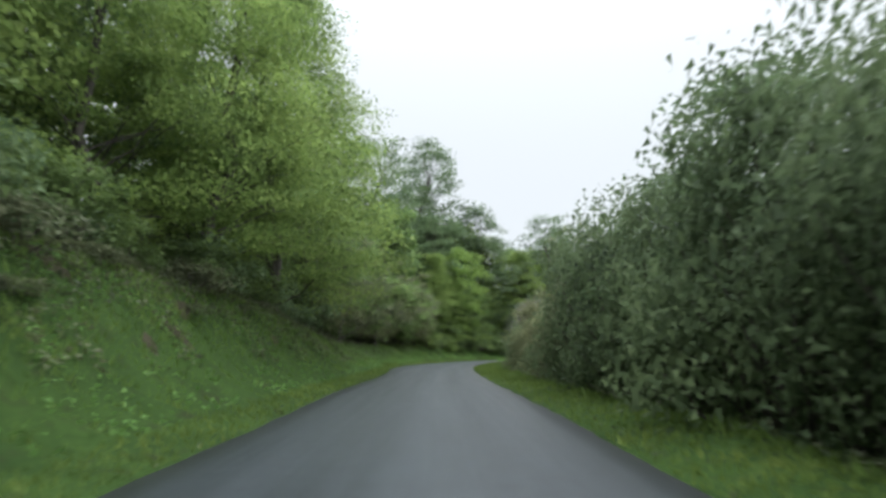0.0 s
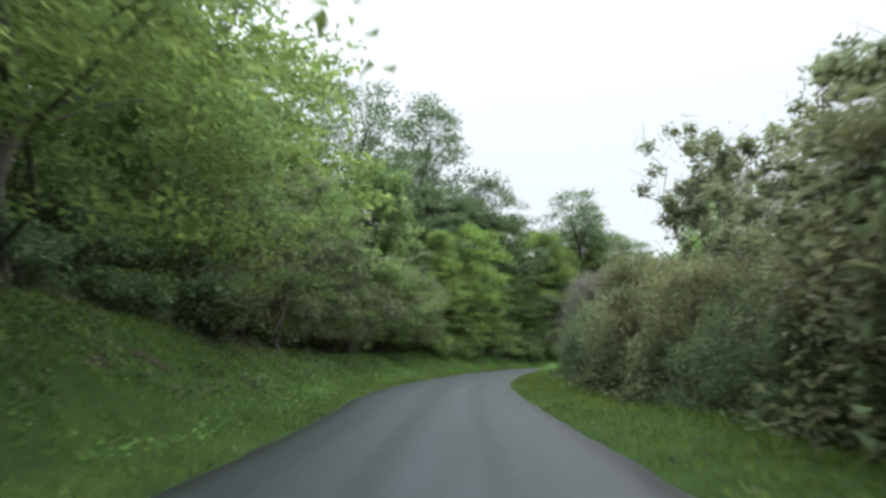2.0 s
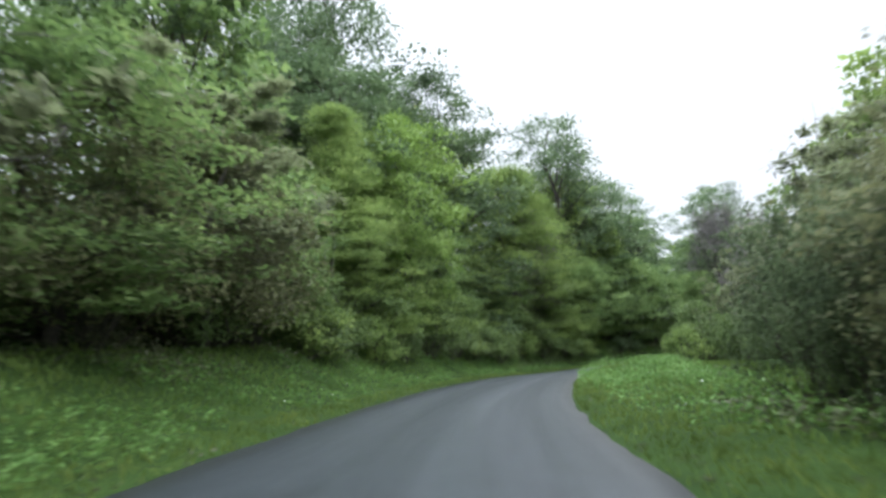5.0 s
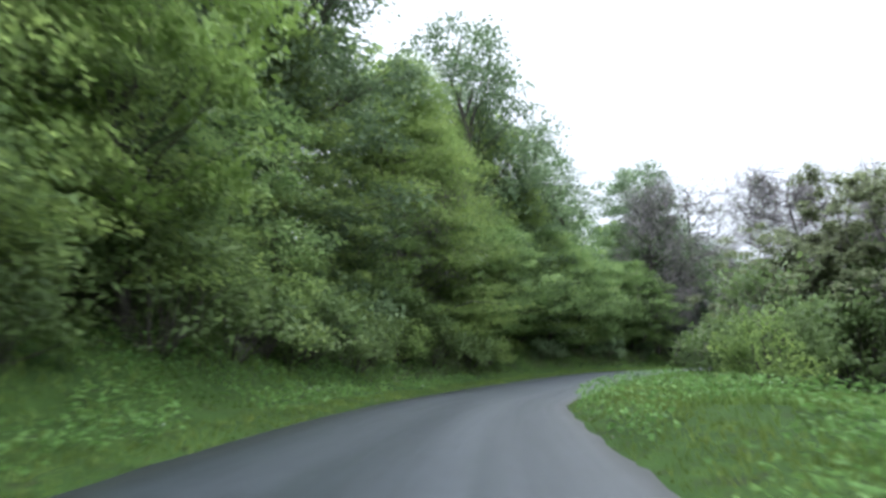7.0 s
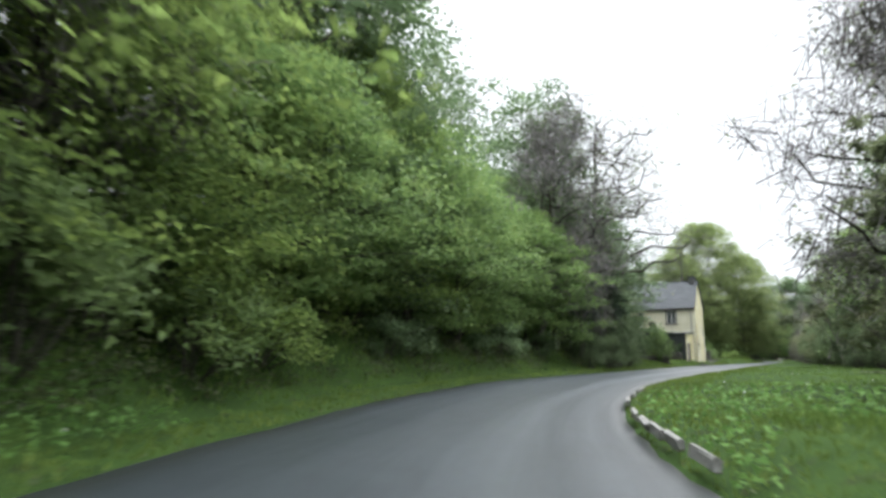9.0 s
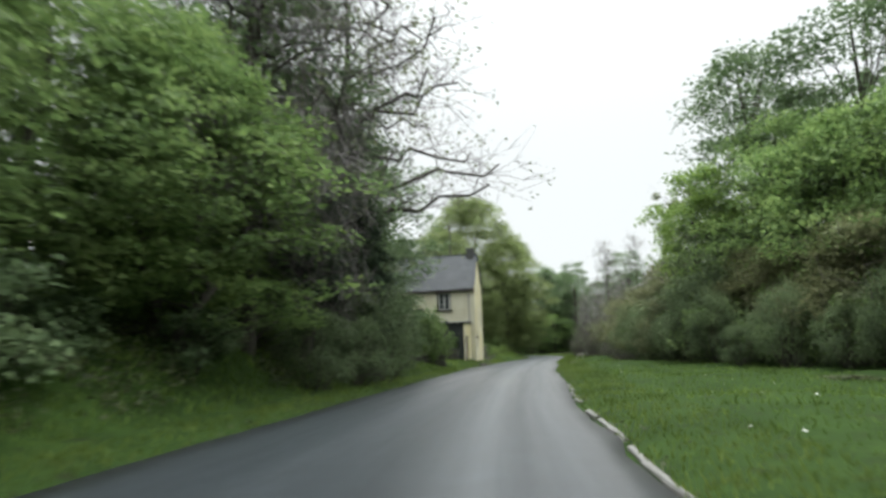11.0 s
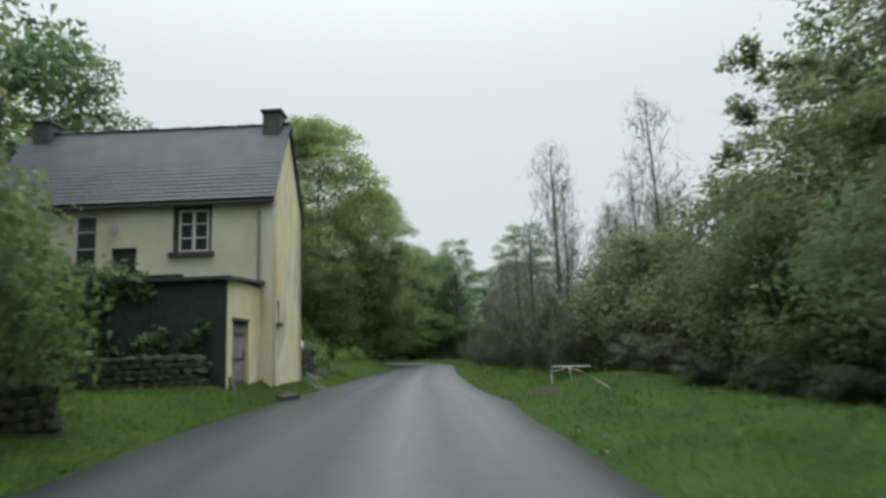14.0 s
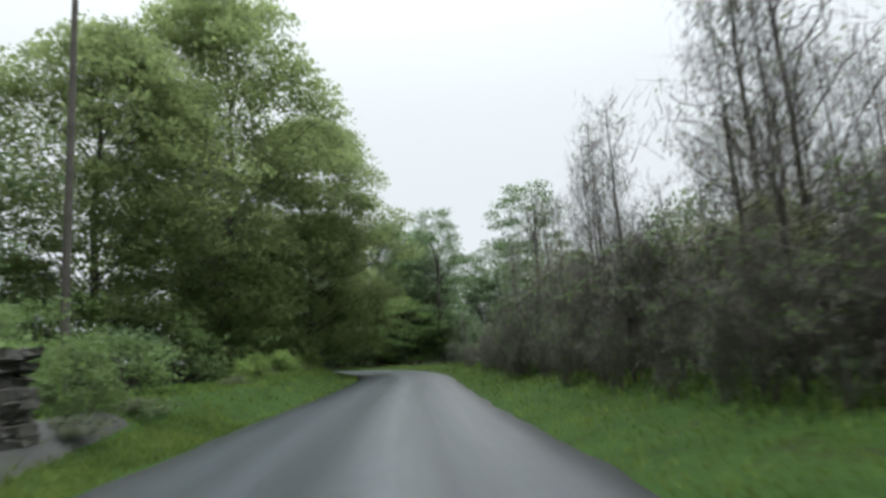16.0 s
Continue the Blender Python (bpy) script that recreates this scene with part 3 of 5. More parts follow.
def row(kinds, start, stop, step, near, far, tall=(0.85, 1.15), side=1, jitter=1.2, skip=None):
    """Sets plants out along one side of the road: from run to run, between two distances from its middle."""
    run = start
    while run < stop:
        off = rnd.uniform(near, far)
        x, y = spot(run + rnd.uniform(-jitter, jitter), side * off)
        k = rnd.uniform(*tall)
        if not (skip and skip(x, y)):
            plant(rnd.choice(kinds), x, y, k, k * rnd.uniform(0.9, 1.15), rnd.uniform(0, 360))
        run += step * rnd.uniform(0.8, 1.2)


def by_house(x, y):
    return 1.0 < x < 22.0 and 44.0 < y < 72.0


# first stretch, left: beeches on the bank, then lower mixed trees with the hill behind them
plant(beech[0], *spot(19, 11.0), 0.95, 1.05, 40)
plant(beech[1], *spot(33.5, 8.8), 1.1, 1.42, 200)
plant(beech[0], *spot(8, 11.0), 0.95, 1.0, 140)
plant(beech[0], *spot(26, 9.6), 1.05, 1.3, 300)
row(wood_tree, 2, 66, 5, 14.5, 19, (0.9, 1.25))
row(wood_tree, 14, 110, 10, 21, 30, (0.9, 1.2))
row(dim + hazel, 4, 42, 2.2, 8.2, 9.4, (0.5, 0.85))
row(dim + hazel, 6, 60, 5.0, 11, 13, (0.8, 1.2))
for run, off, k in ((11, 7.2, 0.4), (14.5, 7.9, 0.5), (17.5, 6.6, 0.3), (20, 7.7, 0.45), (23.5, 7.0, 0.38), (27, 7.6, 0.45), (9, 6.2, 0.3)):
    plant(brown[run % 2 > 0], *spot(run, off), k, 0.6, run * 53)
plant(ash[1], *spot(44, 10.2), 0.75, 1.0, 20)
row(sallow, 44, 76, 3.2, 9.0, 10.4, (0.8, 1.1), 1, 0.7)
plant(budding[0], *spot(50, 8.8), 0.85, 1.15, 70)
plant(ash[0], *spot(56, 9.6), 0.72, 1.0, 120)
plant(budding[1], *spot(61, 8.4), 0.85, 1.15, 10)
plant(ash[0], *spot(67, 9.4), 0.72, 1.0, 250)
plant(budding[0], *spot(72, 8.9), 0.85, 1.1, 160)
plant(gold, -4.2, -29.3, 1.2, 1.05, 0)
plant(ivy[0], -10.9, -25.5, 1.05, 1.3, 20)
plant(ivy[1], -13.5, -30.2, 1.3, 1.35, 70)
plant(ivy[0], -11.0, -17.5, 1.3, 1.1, 140)
plant(ivy[1], -9.6, -42.3, 1.15, 1.3, 250)
plant(ivy[1], -17.0, -24.0, 1.4, 1.4, 310)

# first stretch, right: wood edge close to the road, one dark tree wrapped in ivy in front
ivy_pillar = leafy_tree("ivy_pillar_tree", 57, 6.2, 1.35, 1.4, "column", DARK_IVY, "dark tree stem thickly wrapped in ivy at the verge", 130, 110, 0.10, 0.55, 0.3, 0.2, limbs=30)
hedge = [shrub("roadside_thorn", 120 + k, 4.4, 2.0, DARK_HEDGE, "tall dark hawthorn crowding the narrow verge", 70, 100, 0.085, 9) for k in range(2)]
plant(ivy_pillar, *spot(24.2, -6.9), 1.0, 1.0, 30)
plant(ivy[0], *spot(16, -10.4), 0.54, 1.0, 60)
plant(ash[0], *spot(13, -12.5), 0.8, 0.86, 60)
plant(budding[1], *spot(9.5, -12.0), 0.95, 1.0, 200)
plant(ash[0], *spot(3, -9.6), 0.75, 0.9, 20)
plant(ash[1], *spot(19.5, -11.2), 0.5, 0.7, 90)
plant(ivy[1], *spot(25.5, -11.0), 0.42, 0.9, 250)
plant(hedge[0], *spot(20.6, -10.2), 1.75, 1.15, 80)
plant(sallow[1], *spot(28.5, -9.6), 1.15, 0.95, 10)
plant(budding[0], *spot(31, -8.6), 0.62, 0.9, 30)
plant(budding[1], *spot(37, -10.0), 0.8, 1.0, 100)
plant(budding[0], *spot(41, -12.4), 1.15, 1.0, 150)
plant(budding[1], *spot(46, -10.8), 1.2, 1.0, 220)
plant(budding[0], *spot(53, -14.5), 1.2, 1.0, 20)
plant(winter[0], *spot(57.5, -7.1), 0.34, 0.32, 270)
plant(budding[0], *spot(60.5, -9.6), 0.5, 1.0, 70)
row([wood_tree[0], wood_tree[2]], 8, 36, 8, 14.5, 20, (0.5, 0.66), -1)
row(hedge, 0, 25, 2.2, 6.3, 6.8, (0.8, 1.05), -1, 0.5)
row(hedge + sallow, 2, 24, 2.8, 8.6, 9.6, (0.9, 1.15), -1, 0.6)
row(sallow, 28, 66, 2.6, 6.9, 7.6, (0.6, 0.85), -1, 0.6)
row(hedge, 27, 66, 2.2, 5.7, 6.2, (0.35, 0.55), -1, 0.5)
row(sallow + thicket, 26, 66, 3.2, 9.4, 11, (0.8, 1.0), -1, 0.6)
row(budding, 62, 80, 6, 10, 13, (0.6, 0.8), -1)

# left hillside between the first bend and the house
row(ash + beech, 77, 128, 4.6, 9.0, 11.0, (0.7, 0.9), 1, 1.0)
row(brown + hazel, 40, 72, 3.4, 9.0, 10.2, (0.5, 0.8))
row(light + hazel, 76, 120, 2.3, 6.8, 8.2, (0.7, 1.1))
row(dim + hazel, 38, 72, 3.2, 9.8, 11.2, (0.9, 1.3), 1, 1.0)
row(dim + hazel + light, 72, 155, 3.2, 8.2, 9.8, (0.9, 1.3), 1, 1.0, by_house)
row(wood_tree, 78, 142, 5.5, 14, 20, (0.9, 1.1))
row(ivy, 90, 125, 11, 13, 16, (0.85, 1.0))

# second bend, right: meadow, shrubs and thin trees before the house comes into view
plant(hazel[0], *spot(99.5, -8.0), 1.5, 1.15, 0)
plant(hazel[1], 7.15, -13.6, 0.9, 0.72, 10)
plant(dim[0], 8.2, -11.5, 1.1, 1.0, 60)
plant(hazel[0], 8.6, -14.5, 1.2, 1.1, 160)
plant(budding[1], 9.5, -8.5, 0.75, 0.9, 200)
plant(light[0], *spot(95.8, -7.2), 0.9, 0.8, 77)
plant(hazel[1], *spot(103.0, -11.0), 1.2, 1.0, 50)
plant(hazel[1], *spot(95, -12.8), 1.1, 1.0, 90)
plant(budding[1], 8.3, 1.0, 0.7, 0.75, 30)
plant(budding[0], *spot(89, -13.5), 0.7, 1.0, 20)
plant(budding[1], *spot(85, -13.0), 1.05, 1.1, 80)
plant(budding[0], *spot(92, -15.0), 1.0, 1.1, 130)
plant(budding[1], *spot(105, -11.0), 0.66, 1.0, 180)
plant(winter[0], 11.4, 0.5, 0.8, 0.8, 30)
plant(winter[1], 10.8, 2.5, 0.68, 0.7, 110)
plant(budding[0], 12.5, -4.0, 0.7, 0.9, 40)
plant(winter[1], 17, 6, 1.0, 0.9, 150)
plant(winter[1], 14, -4, 0.75, 0.7, 250)
row(budding + wood_tree, 64, 96, 5, 15, 24, (0.6, 0.8), -1)

plant(budding[0], 12.7, -8.9, 0.95, 0.9, 310)
plant(budding[1], 14.7, -0.1, 1.1, 0.9, 40)
plant(hazel[0], 11.4, -10.6, 1.7, 1.1, 200)
plant(hazel[1], 12.6, -8.2, 2.0, 1.0, 20)

# house stretch, left bank
plant(oak, 2.9, 35.5, 1.15, 1.05, 0)
plant(ivy_pillar, 2.9, 35.5, 1.35, 0.85, 70)
plant(ivy_pillar, 1.0, 31.5, 1.4, 0.9, 150)
plant(hedge[0], 3.6, 33.6, 0.55, 0.6, 20)
plant(hedge[1], 2.6, 31.2, 0.6, 0.65, 110)
plant(hedge[0], 4.4, 37.6, 0.55, 0.6, 200)
plant(hedge[1], 1.2, 28.4, 0.6, 0.7, 60)
plant(ivy[0], 2.6, 36.1, 0.62, 0.5, 220)
plant(winter[0], 1.0, 31.5, 1.5, 1.1, 200)
plant(ivy[0], -9.5, 12.0, 1.05, 1.2, 15)
plant(ivy[1], -11.0, 4.0, 1.15, 1.2, 65)
plant(ivy[1], -8.5, 19.5, 0.8, 1.0, 115)
plant(ivy[0], *spot(101, 11.5), 1.0, 1.2, 0)
plant(winter[0], *spot(107, 12.5), 0.95, 0.9, 50)
plant(winter[1], *spot(112, 11.0), 1.1, 0.9, 10)
plant(winter[1], -1.0, 29.5, 1.5, 1.05, 260)
plant(ivy[0], 1.4, 39.0, 0.8, 0.95, 30)
plant(ivy[1], 3.4, 44.6, 0.6, 0.95, 80)
plant(ivy[0], 3.8, 47.2, 0.45, 0.85, 30)
plant(ivy[1], -2.0, 33.0, 0.95, 1.0, 170)
plant(ash[0], -2.0, 25.0, 0.75, 0.95, 40)
row(ash, 114, 143, 3.6, 8.2, 9.4, (0.72, 0.95), 1, 0.8, by_house)
row(ash, 143, 152, 4.2, 8.8, 10, (0.5, 0.65), 1, 0.8, by_house)
row(brown + dim, 122, 156, 2.2, 7.0, 8.2, (0.5, 0.8), 1, 0.8, by_house)
row(wood_tree, 128, 158, 5, 14, 20, (0.8, 1.0), 1, 1.0, by_house)

# house stretch, right: a lawn that narrows, then the dark wood edge
def wood_edge(run):
    return float(np.interp(run, [118, 135, 145, 150, 155, 160, 165, 170, 176, 190, 260], [19, 16, 13.5, 11, 9.2, 8.0, 7.2, 6.5, 5.2, 4.0, 4.0]))


def edge_row(kinds, start, stop, step, back, tall, wide=(0.9, 1.15), jitter=0.5):
    """Sets plants out along the wood's edge, a distance behind it."""
    run = start
    while run < stop:
        x, y = spot(run + rnd.uniform(-jitter, jitter), -wood_edge(run) - rnd.uniform(*back))
        k = rnd.uniform(*tall)
        plant(rnd.choice(kinds), x, y, k, k * rnd.uniform(*wide), rnd.uniform(0, 360))
        run += step * rnd.uniform(0.8, 1.2)


edge_row(hedge, 147, 170, 2.2, (0.8, 1.5), (0.42, 0.7))
edge_row(hedge + hazel, 140, 169, 2.6, (2.6, 4.0), (0.8, 1.2))
edge_row(sallow, 143, 178, 2.8, (3.5, 5.5), (0.7, 1.05))
for kind, run, off, tall, wide in (
    (ash[1], 152, 19.5, 1.2, 1.2), (ash[0], 157, 17.0, 1.2, 1.1), (ash[1], 161.5, 15.8, 1.3, 1.1), (ivy[0], 166, 16.0, 1.1, 1.1),
    (budding[1], 169.5, 12.8, 1.2, 1.0), (ash[0], 171, 18.0, 1.15, 1.1), (budding[0], 175, 14.0, 1.1, 1.0), (ivy[1], 177, 20.0, 1.0, 1.0),
    (winter[1], 168.5, 18.0, 1.15, 0.65), (ash[1], 148.5, 23.0, 1.2, 1.2), (ash[0], 143, 27.0, 1.3, 1.3), (ivy[0], 160, 20.5, 1.1, 1.2),
    (wood_tree[0], 137, 30.0, 1.3, 1.3), (wood_tree[0], 152, 26.0, 1.3, 1.3), (wood_tree[2], 164, 23.0, 1.2, 1.2), (wood_tree[0], 174, 24.0, 1.0, 1.2),
    (budding[1], 150.0, 16.5, 0.9, 1.1), (gold, 163.5, 11.6, 0.8, 0.9),
):
    plant(kind, *spot(run, -off), tall, wide, run * 53 % 360)
# brambles on the lawn, and a heap of dead brushwood by the tape
for x, y, k in ((18.2, 21.5, 0.30), (19.8, 23.4, 0.38), (21.6, 22.0, 0.42), (16.8, 24.6, 0.24), (22.8, 25.4, 0.4)):
    plant(rnd.choice(brown), x, y, k, 0.9, rnd.uniform(0, 360))
for run, off, k in ((166.5, 7.4, 0.13), (168.0, 7.0, 0.16), (169.6, 6.7, 0.14), (171.2, 6.4, 0.18), (173.0, 6.2, 0.2)):
    plant(thicket[int(run) % 2], *spot(run, -off), k, 0.45, run * 70)
for run, off in ((167.2, 7.4), (168.9, 7.0), (170.4, 6.9), (172.0, 6.7)):
    plant(brown[int(run) % 2], *spot(run, -off), 0.26, 0.42, run * 31)
# alder wood beside the last stretch
plant(alder[1], 28.7, 65.2, 0.66, 1.0, 60)
plant(alder[2], 27.4, 56.5, 0.60, 0.9, 160)
plant(alder[0], 29.6, 66.8, 0.62, 1.0, 260)
edge_row(alder, 177, 208, 1.0, (0.8, 5.5), (0.52, 0.68), (0.85, 1.0), 0.8)
edge_row(alder, 178, 202, 2.0, (5.5, 11), (0.62, 0.8), (0.8, 1.0), 0.8)
edge_row(alder, 188, 204, 2.2, (7, 13), (0.8, 1.0), (0.7, 0.9), 0.8)
row(alder, 208, 232, 3.2, 7.5, 11.0, (0.34, 0.46), -1, 1.0)
edge_row(thicket, 176, 212, 1.5, (0.7, 2.0), (0.42, 0.6))
edge_row(thicket, 176, 204, 2.2, (2.5, 5.5), (0.5, 0.7))
edge_row(thicket + thicket + sallow, 175, 208, 1.5, (2.0, 4.5), (0.55, 0.75))
edge_row(thicket, 177, 222, 1.7, (0.3, 0.9), (0.24, 0.4))
row(sallow + hedge, 196, 262, 4.5, 9, 17, (0.95, 1.35), -1)

# beyond and behind the house, left
plant(lime, 22.0, 95.5, 0.94, 0.95, 30)
plant(winter[1], 21.6, 95.8, 1.22, 0.55, 40)
plant(lime, 29.0, 101.0, 0.78, 0.9, 120)
plant(lime, 16.5, 90.0, 0.72, 0.85, 250)
plant(lime, 30.3, 108.3, 0.55, 0.75, 190)
row(ivy + [wood_tree[2]], 226, 262, 7, 9.5, 13, (0.5, 0.7))
row(hazel + dim, 205, 262, 3.4, 6.6, 9, (0.6, 1.0))
row(light + brown, 200, 236, 1.8, 5.4, 6.2, (0.35, 0.5), 1, 0.5)
for x, y, k in ((-6, 78, 1.1), (-1, 84, 1.0), (4, 80, 0.75), (9, 84, 0.6), (-10, 66, 1.0), (-14, 55, 1.0), (-8, 50, 0.9)):
    plant(wood_tree[(x + 20) % 3], x, y, k, 1.0, x * 40)
row([wood_tree[2]] + ivy, 236, 262, 6, 11, 22, (0.6, 0.85), -1)
for k in range(18):
    kind, x, y = rnd.choice([wood_tree[2], ivy[0]]), 52 + rnd.uniform(-24, 22), 136 + rnd.uniform(-6, 14)
    k, turn = rnd.uniform(0.8, 1.05), rnd.uniform(0, 360)
    if abs(lie((x, y))[1][0]) > 6.5:
        plant(kind, x, y, k, 1.1, turn)
plant(hazel[0], 8.3, 49.8, 1.3, 0.66, 30)
plant(hazel[1], 8.5, 49.5, 1.15, 0.55, 130)
plant(hazel[1], 6.4, 51.0, 0.8, 0.6, 40)
plant(hedge[1], 5.2, 51.6, 1.1, 0.85, 80)
plant(hedge[0], 4.0, 53.4, 1.5, 1.0, 170)
plant(sallow[0], 4.8, 55.4, 1.2, 1.0, 20)
# wood to the west of the house
plant(ivy[0], -2.5, 56.0, 1.15, 1.1, 15)
plant(ivy[1], 0.5, 51.0, 0.75, 1.0, 75)
plant(ivy[1], -6.5, 60.0, 1.3, 1.2, 200)
plant(wood_tree[2], -2.0, 66.0, 1.25, 1.1, 30)
plant(wood_tree[2], 2.2, 74.0, 1.32, 1.1, 80)
plant(ivy[1], 5.2, 76.5, 0.80, 0.8, 140)
plant(spruce, 10.0, 79.0, 0.80, 1.0, 0)
plant(spruce, 8.2, 76.0, 0.9, 0.9, 60)
for x, y in ((-1, 46), (1, 48.5), (-3, 49), (-5, 53), (-1.5, 52.5), (1.2, 54.5), (-4.5, 57.5), (0.0, 58.5), (-4, 63), (-9, 55), (-8, 63), (1.5, 61.5)):
    plant(rnd.choice(dim + hazel), x, y, rnd.uniform(0.9, 1.3), 1.05, rnd.uniform(0, 360))

for x, y in ((-12, 47), (-14, 52), (-15, 60), (-13, 67), (-10, 72), (-5, 71), (-16, 44), (-18, 56)):
    plant(rnd.choice(dim + hazel), x, y, rnd.uniform(1.2, 1.7), 1.2, rnd.uniform(0, 360))
for x, y in ((35.5, 47.5), (37, 46.5), (39, 44), (41, 42), (43, 40), (45, 38), (47, 36)):
    plant(rnd.choice(dim), x, y, rnd.uniform(1.4, 1.8), 1.2, rnd.uniform(0, 360))
# dense young growth behind the wood's edge by the tape
edge_row(sallow, 158, 178, 2.2, (1.5, 3.5), (0.55, 0.8))
row([wood_tree[0], wood_tree[2]], 160, 190, 4, 22, 28, (0.7, 0.9), -1)
# pale green trees beyond the last bend
for k, (x, y) in enumerate(((41.0, 127.0), (44.5, 123.5), (38.0, 132.0), (34.5, 136.0), (47.5, 126.0), (30.0, 139.0))):
    if abs(lie((x, y))[1][0]) > 5.5:
        plant(ash[k % 2] if k < 4 else ivy[k % 2], x, y, 0.68 + 0.05 * (k % 3), 1.05, k * 71)
# undergrowth that closes the far end of the road
for k in range(16):
    x, y = 36.2 + 1.43 * k, 151.8 + -1.57 * k + 3.0 * (k % 2)
    if abs(lie((x, y))[1][0]) > 5.5:
        plant(dim[k % 2], x, y, 1.3 + 0.12 * (k % 4), 1.3, k * 67)


# ---- the house and what stands round it ----
def plaster_build(n, l, b):
    """Cream render, yellowed, with streaks of damp running down and green algae."""
    big, fine = noise_node(n, l, 0.7, 4), noise_node(n, l, 45, 3)
    co = n.new("ShaderNodeTexCoord")
    squeeze = n.new("ShaderNodeMapping")
    squeeze.inputs["Scale"].default_value = (0.8, 0.8, 0.3)
    streak = n.new("ShaderNodeTexNoise")
    streak.inputs["Scale"].default_value, streak.inputs["Detail"].default_value = 1.3, 5
    l.new(co.outputs["Object"], squeeze.inputs["Vector"])
    l.new(squeeze.outputs["Vector"], streak.inputs["Vector"])
    base = ramp(n, [(0.3, (0.60, 0.56, 0.40)), (0.7, (0.72, 0.69, 0.55))])
    l.new(big.outputs["Fac"], base.inputs["Fac"])
    damp = ramp(n, [(0.5, (0, 0, 0)), (0.8, (0.5,) * 3)])
    l.new(streak.outputs["Fac"], damp.inputs["Fac"])
    c = mixed(n, l, base.outputs["Color"], (0.38, 0.34, 0.20), damp.outputs["Color"])
    grain = ramp(n, [(0.3, (0.86,) * 3), (0.7, (1.06,) * 3)])
    l.new(fine.outputs["Fac"], grain.inputs["Fac"])
    c = mixed(n, l, c, grain.outputs["Color"], 1.0, "MULTIPLY")
    l.new(c, b.inputs["Base Color"])
    b.inputs["Roughness"].default_value = 0.85
    bump(n, l, b, fine.outputs["Fac"], 0.35, 0.006)


PLASTER = material("cream_render", plaster_build)


def yellowed_build(n, l, b):
    """The weather side: the same render, yellowed and streaked with damp."""
    plaster_build(n, l, b)
    co = n.new("ShaderNodeTexCoord")
    squeeze = n.new("ShaderNodeMapping")
    squeeze.inputs["Scale"].default_value = (1.0, 1.0, 0.42)
    runs = n.new("ShaderNodeTexNoise")
    runs.inputs["Scale"].default_value, runs.inputs["Detail"].default_value = 1.1, 6
    l.new(co.outputs["Object"], squeeze.inputs["Vector"])
    l.new(squeeze.outputs["Vector"], runs.inputs["Vector"])
    tone = ramp(n, [(0.28, (0.74, 0.70, 0.50)), (0.40, (0.97, 0.92, 0.66)), (0.50, (1.0, 0.97, 0.84)), (0.56, (1.04, 1.04, 1.02)), (0.66, (0.78, 0.78, 0.70)), (0.78, (0.97, 0.93, 0.72))])
    l.new(runs.outputs["Fac"], tone.inputs["Fac"])
    before = b.inputs["Base Color"].links[0].from_socket
    l.new(mixed(n, l, before, tone.outputs["Color"], 1.0, "MULTIPLY"), b.inputs["Base Color"])


YELLOWED = material("yellowed_render", yellowed_build)
SLATE = rough_surface("dark_slate", (0.042, 0.047, 0.055), (0.074, 0.080, 0.088), 1.2, 0.62, 22, 0.4, 0, 0.006, (0.075, 0.082, 0.070))
STONE = rough_surface("field_stone", (0.045, 0.042, 0.036), (0.105, 0.098, 0.084), 5, 0.9, 30, 0.9, 0, 0.02, (0.042, 0.058, 0.024))
DARK_WOOD = rough_surface("tarred_boards", (0.018, 0.022, 0.022), (0.045, 0.050, 0.048), 3, 0.7, 40, 0.5)
SILL_STONE = rough_surface("dark_granite", (0.055, 0.045, 0.040), (0.095, 0.080, 0.070), 8, 0.8, 50)
WHITE_PAINT = rough_surface("white_paint", (0.62, 0.62, 0.60), (0.80, 0.80, 0.78), 5, 0.5, 50, 0.15)
GREY_DOOR = rough_surface("weathered_door", (0.20, 0.18, 0.18), (0.34, 0.31, 0.30), 3, 0.8, 30, 0.4)
ZINC = rough_surface("grey_pipe", (0.20, 0.20, 0.18), (0.32, 0.31, 0.28), 3, 0.6, 30, 0.2)
RED_PAINT = rough_surface("red_plastic", (0.42, 0.03, 0.02), (0.55, 0.06, 0.04), 6, 0.5, 40, 0.1)
WOOD_POLE = rough_surface("creosoted_pole", (0.06, 0.05, 0.045), (0.13, 0.115, 0.10), 2, 0.85, 30, 0.5)
CHIMNEY_STONE = rough_surface("chimney_stone", (0.058, 0.060, 0.060), (0.105, 0.106, 0.104), 5, 0.85, 40, 0.8)
KERB = rough_surface("pale_concrete", (0.143, 0.138, 0.128), (0.235, 0.230, 0.214), 3, 0.8, 40, 0.5, 0, 0.01, (0.102, 0.097, 0.076))
MUD = rough_surface("bare_earth", (0.031, 0.025, 0.017), (0.055, 0.044, 0.031), 1.5, 0.9, 20, 0.8, 0, 0.03, (0.022, 0.019, 0.013))
BROWN_EARTH = rough_surface("leafy_soil", (0.030, 0.028, 0.016), (0.056, 0.050, 0.029), 2.5, 0.9, 25, 0.9, 0, 0.04, (0.045, 0.055, 0.022), 0.1)
GRAVEL = rough_surface("gravel", (0.026, 0.026, 0.024), (0.044, 0.044, 0.040), 1.0, 0.85, 60, 0.4, 0, 0.008, (0.030, 0.040, 0.016))


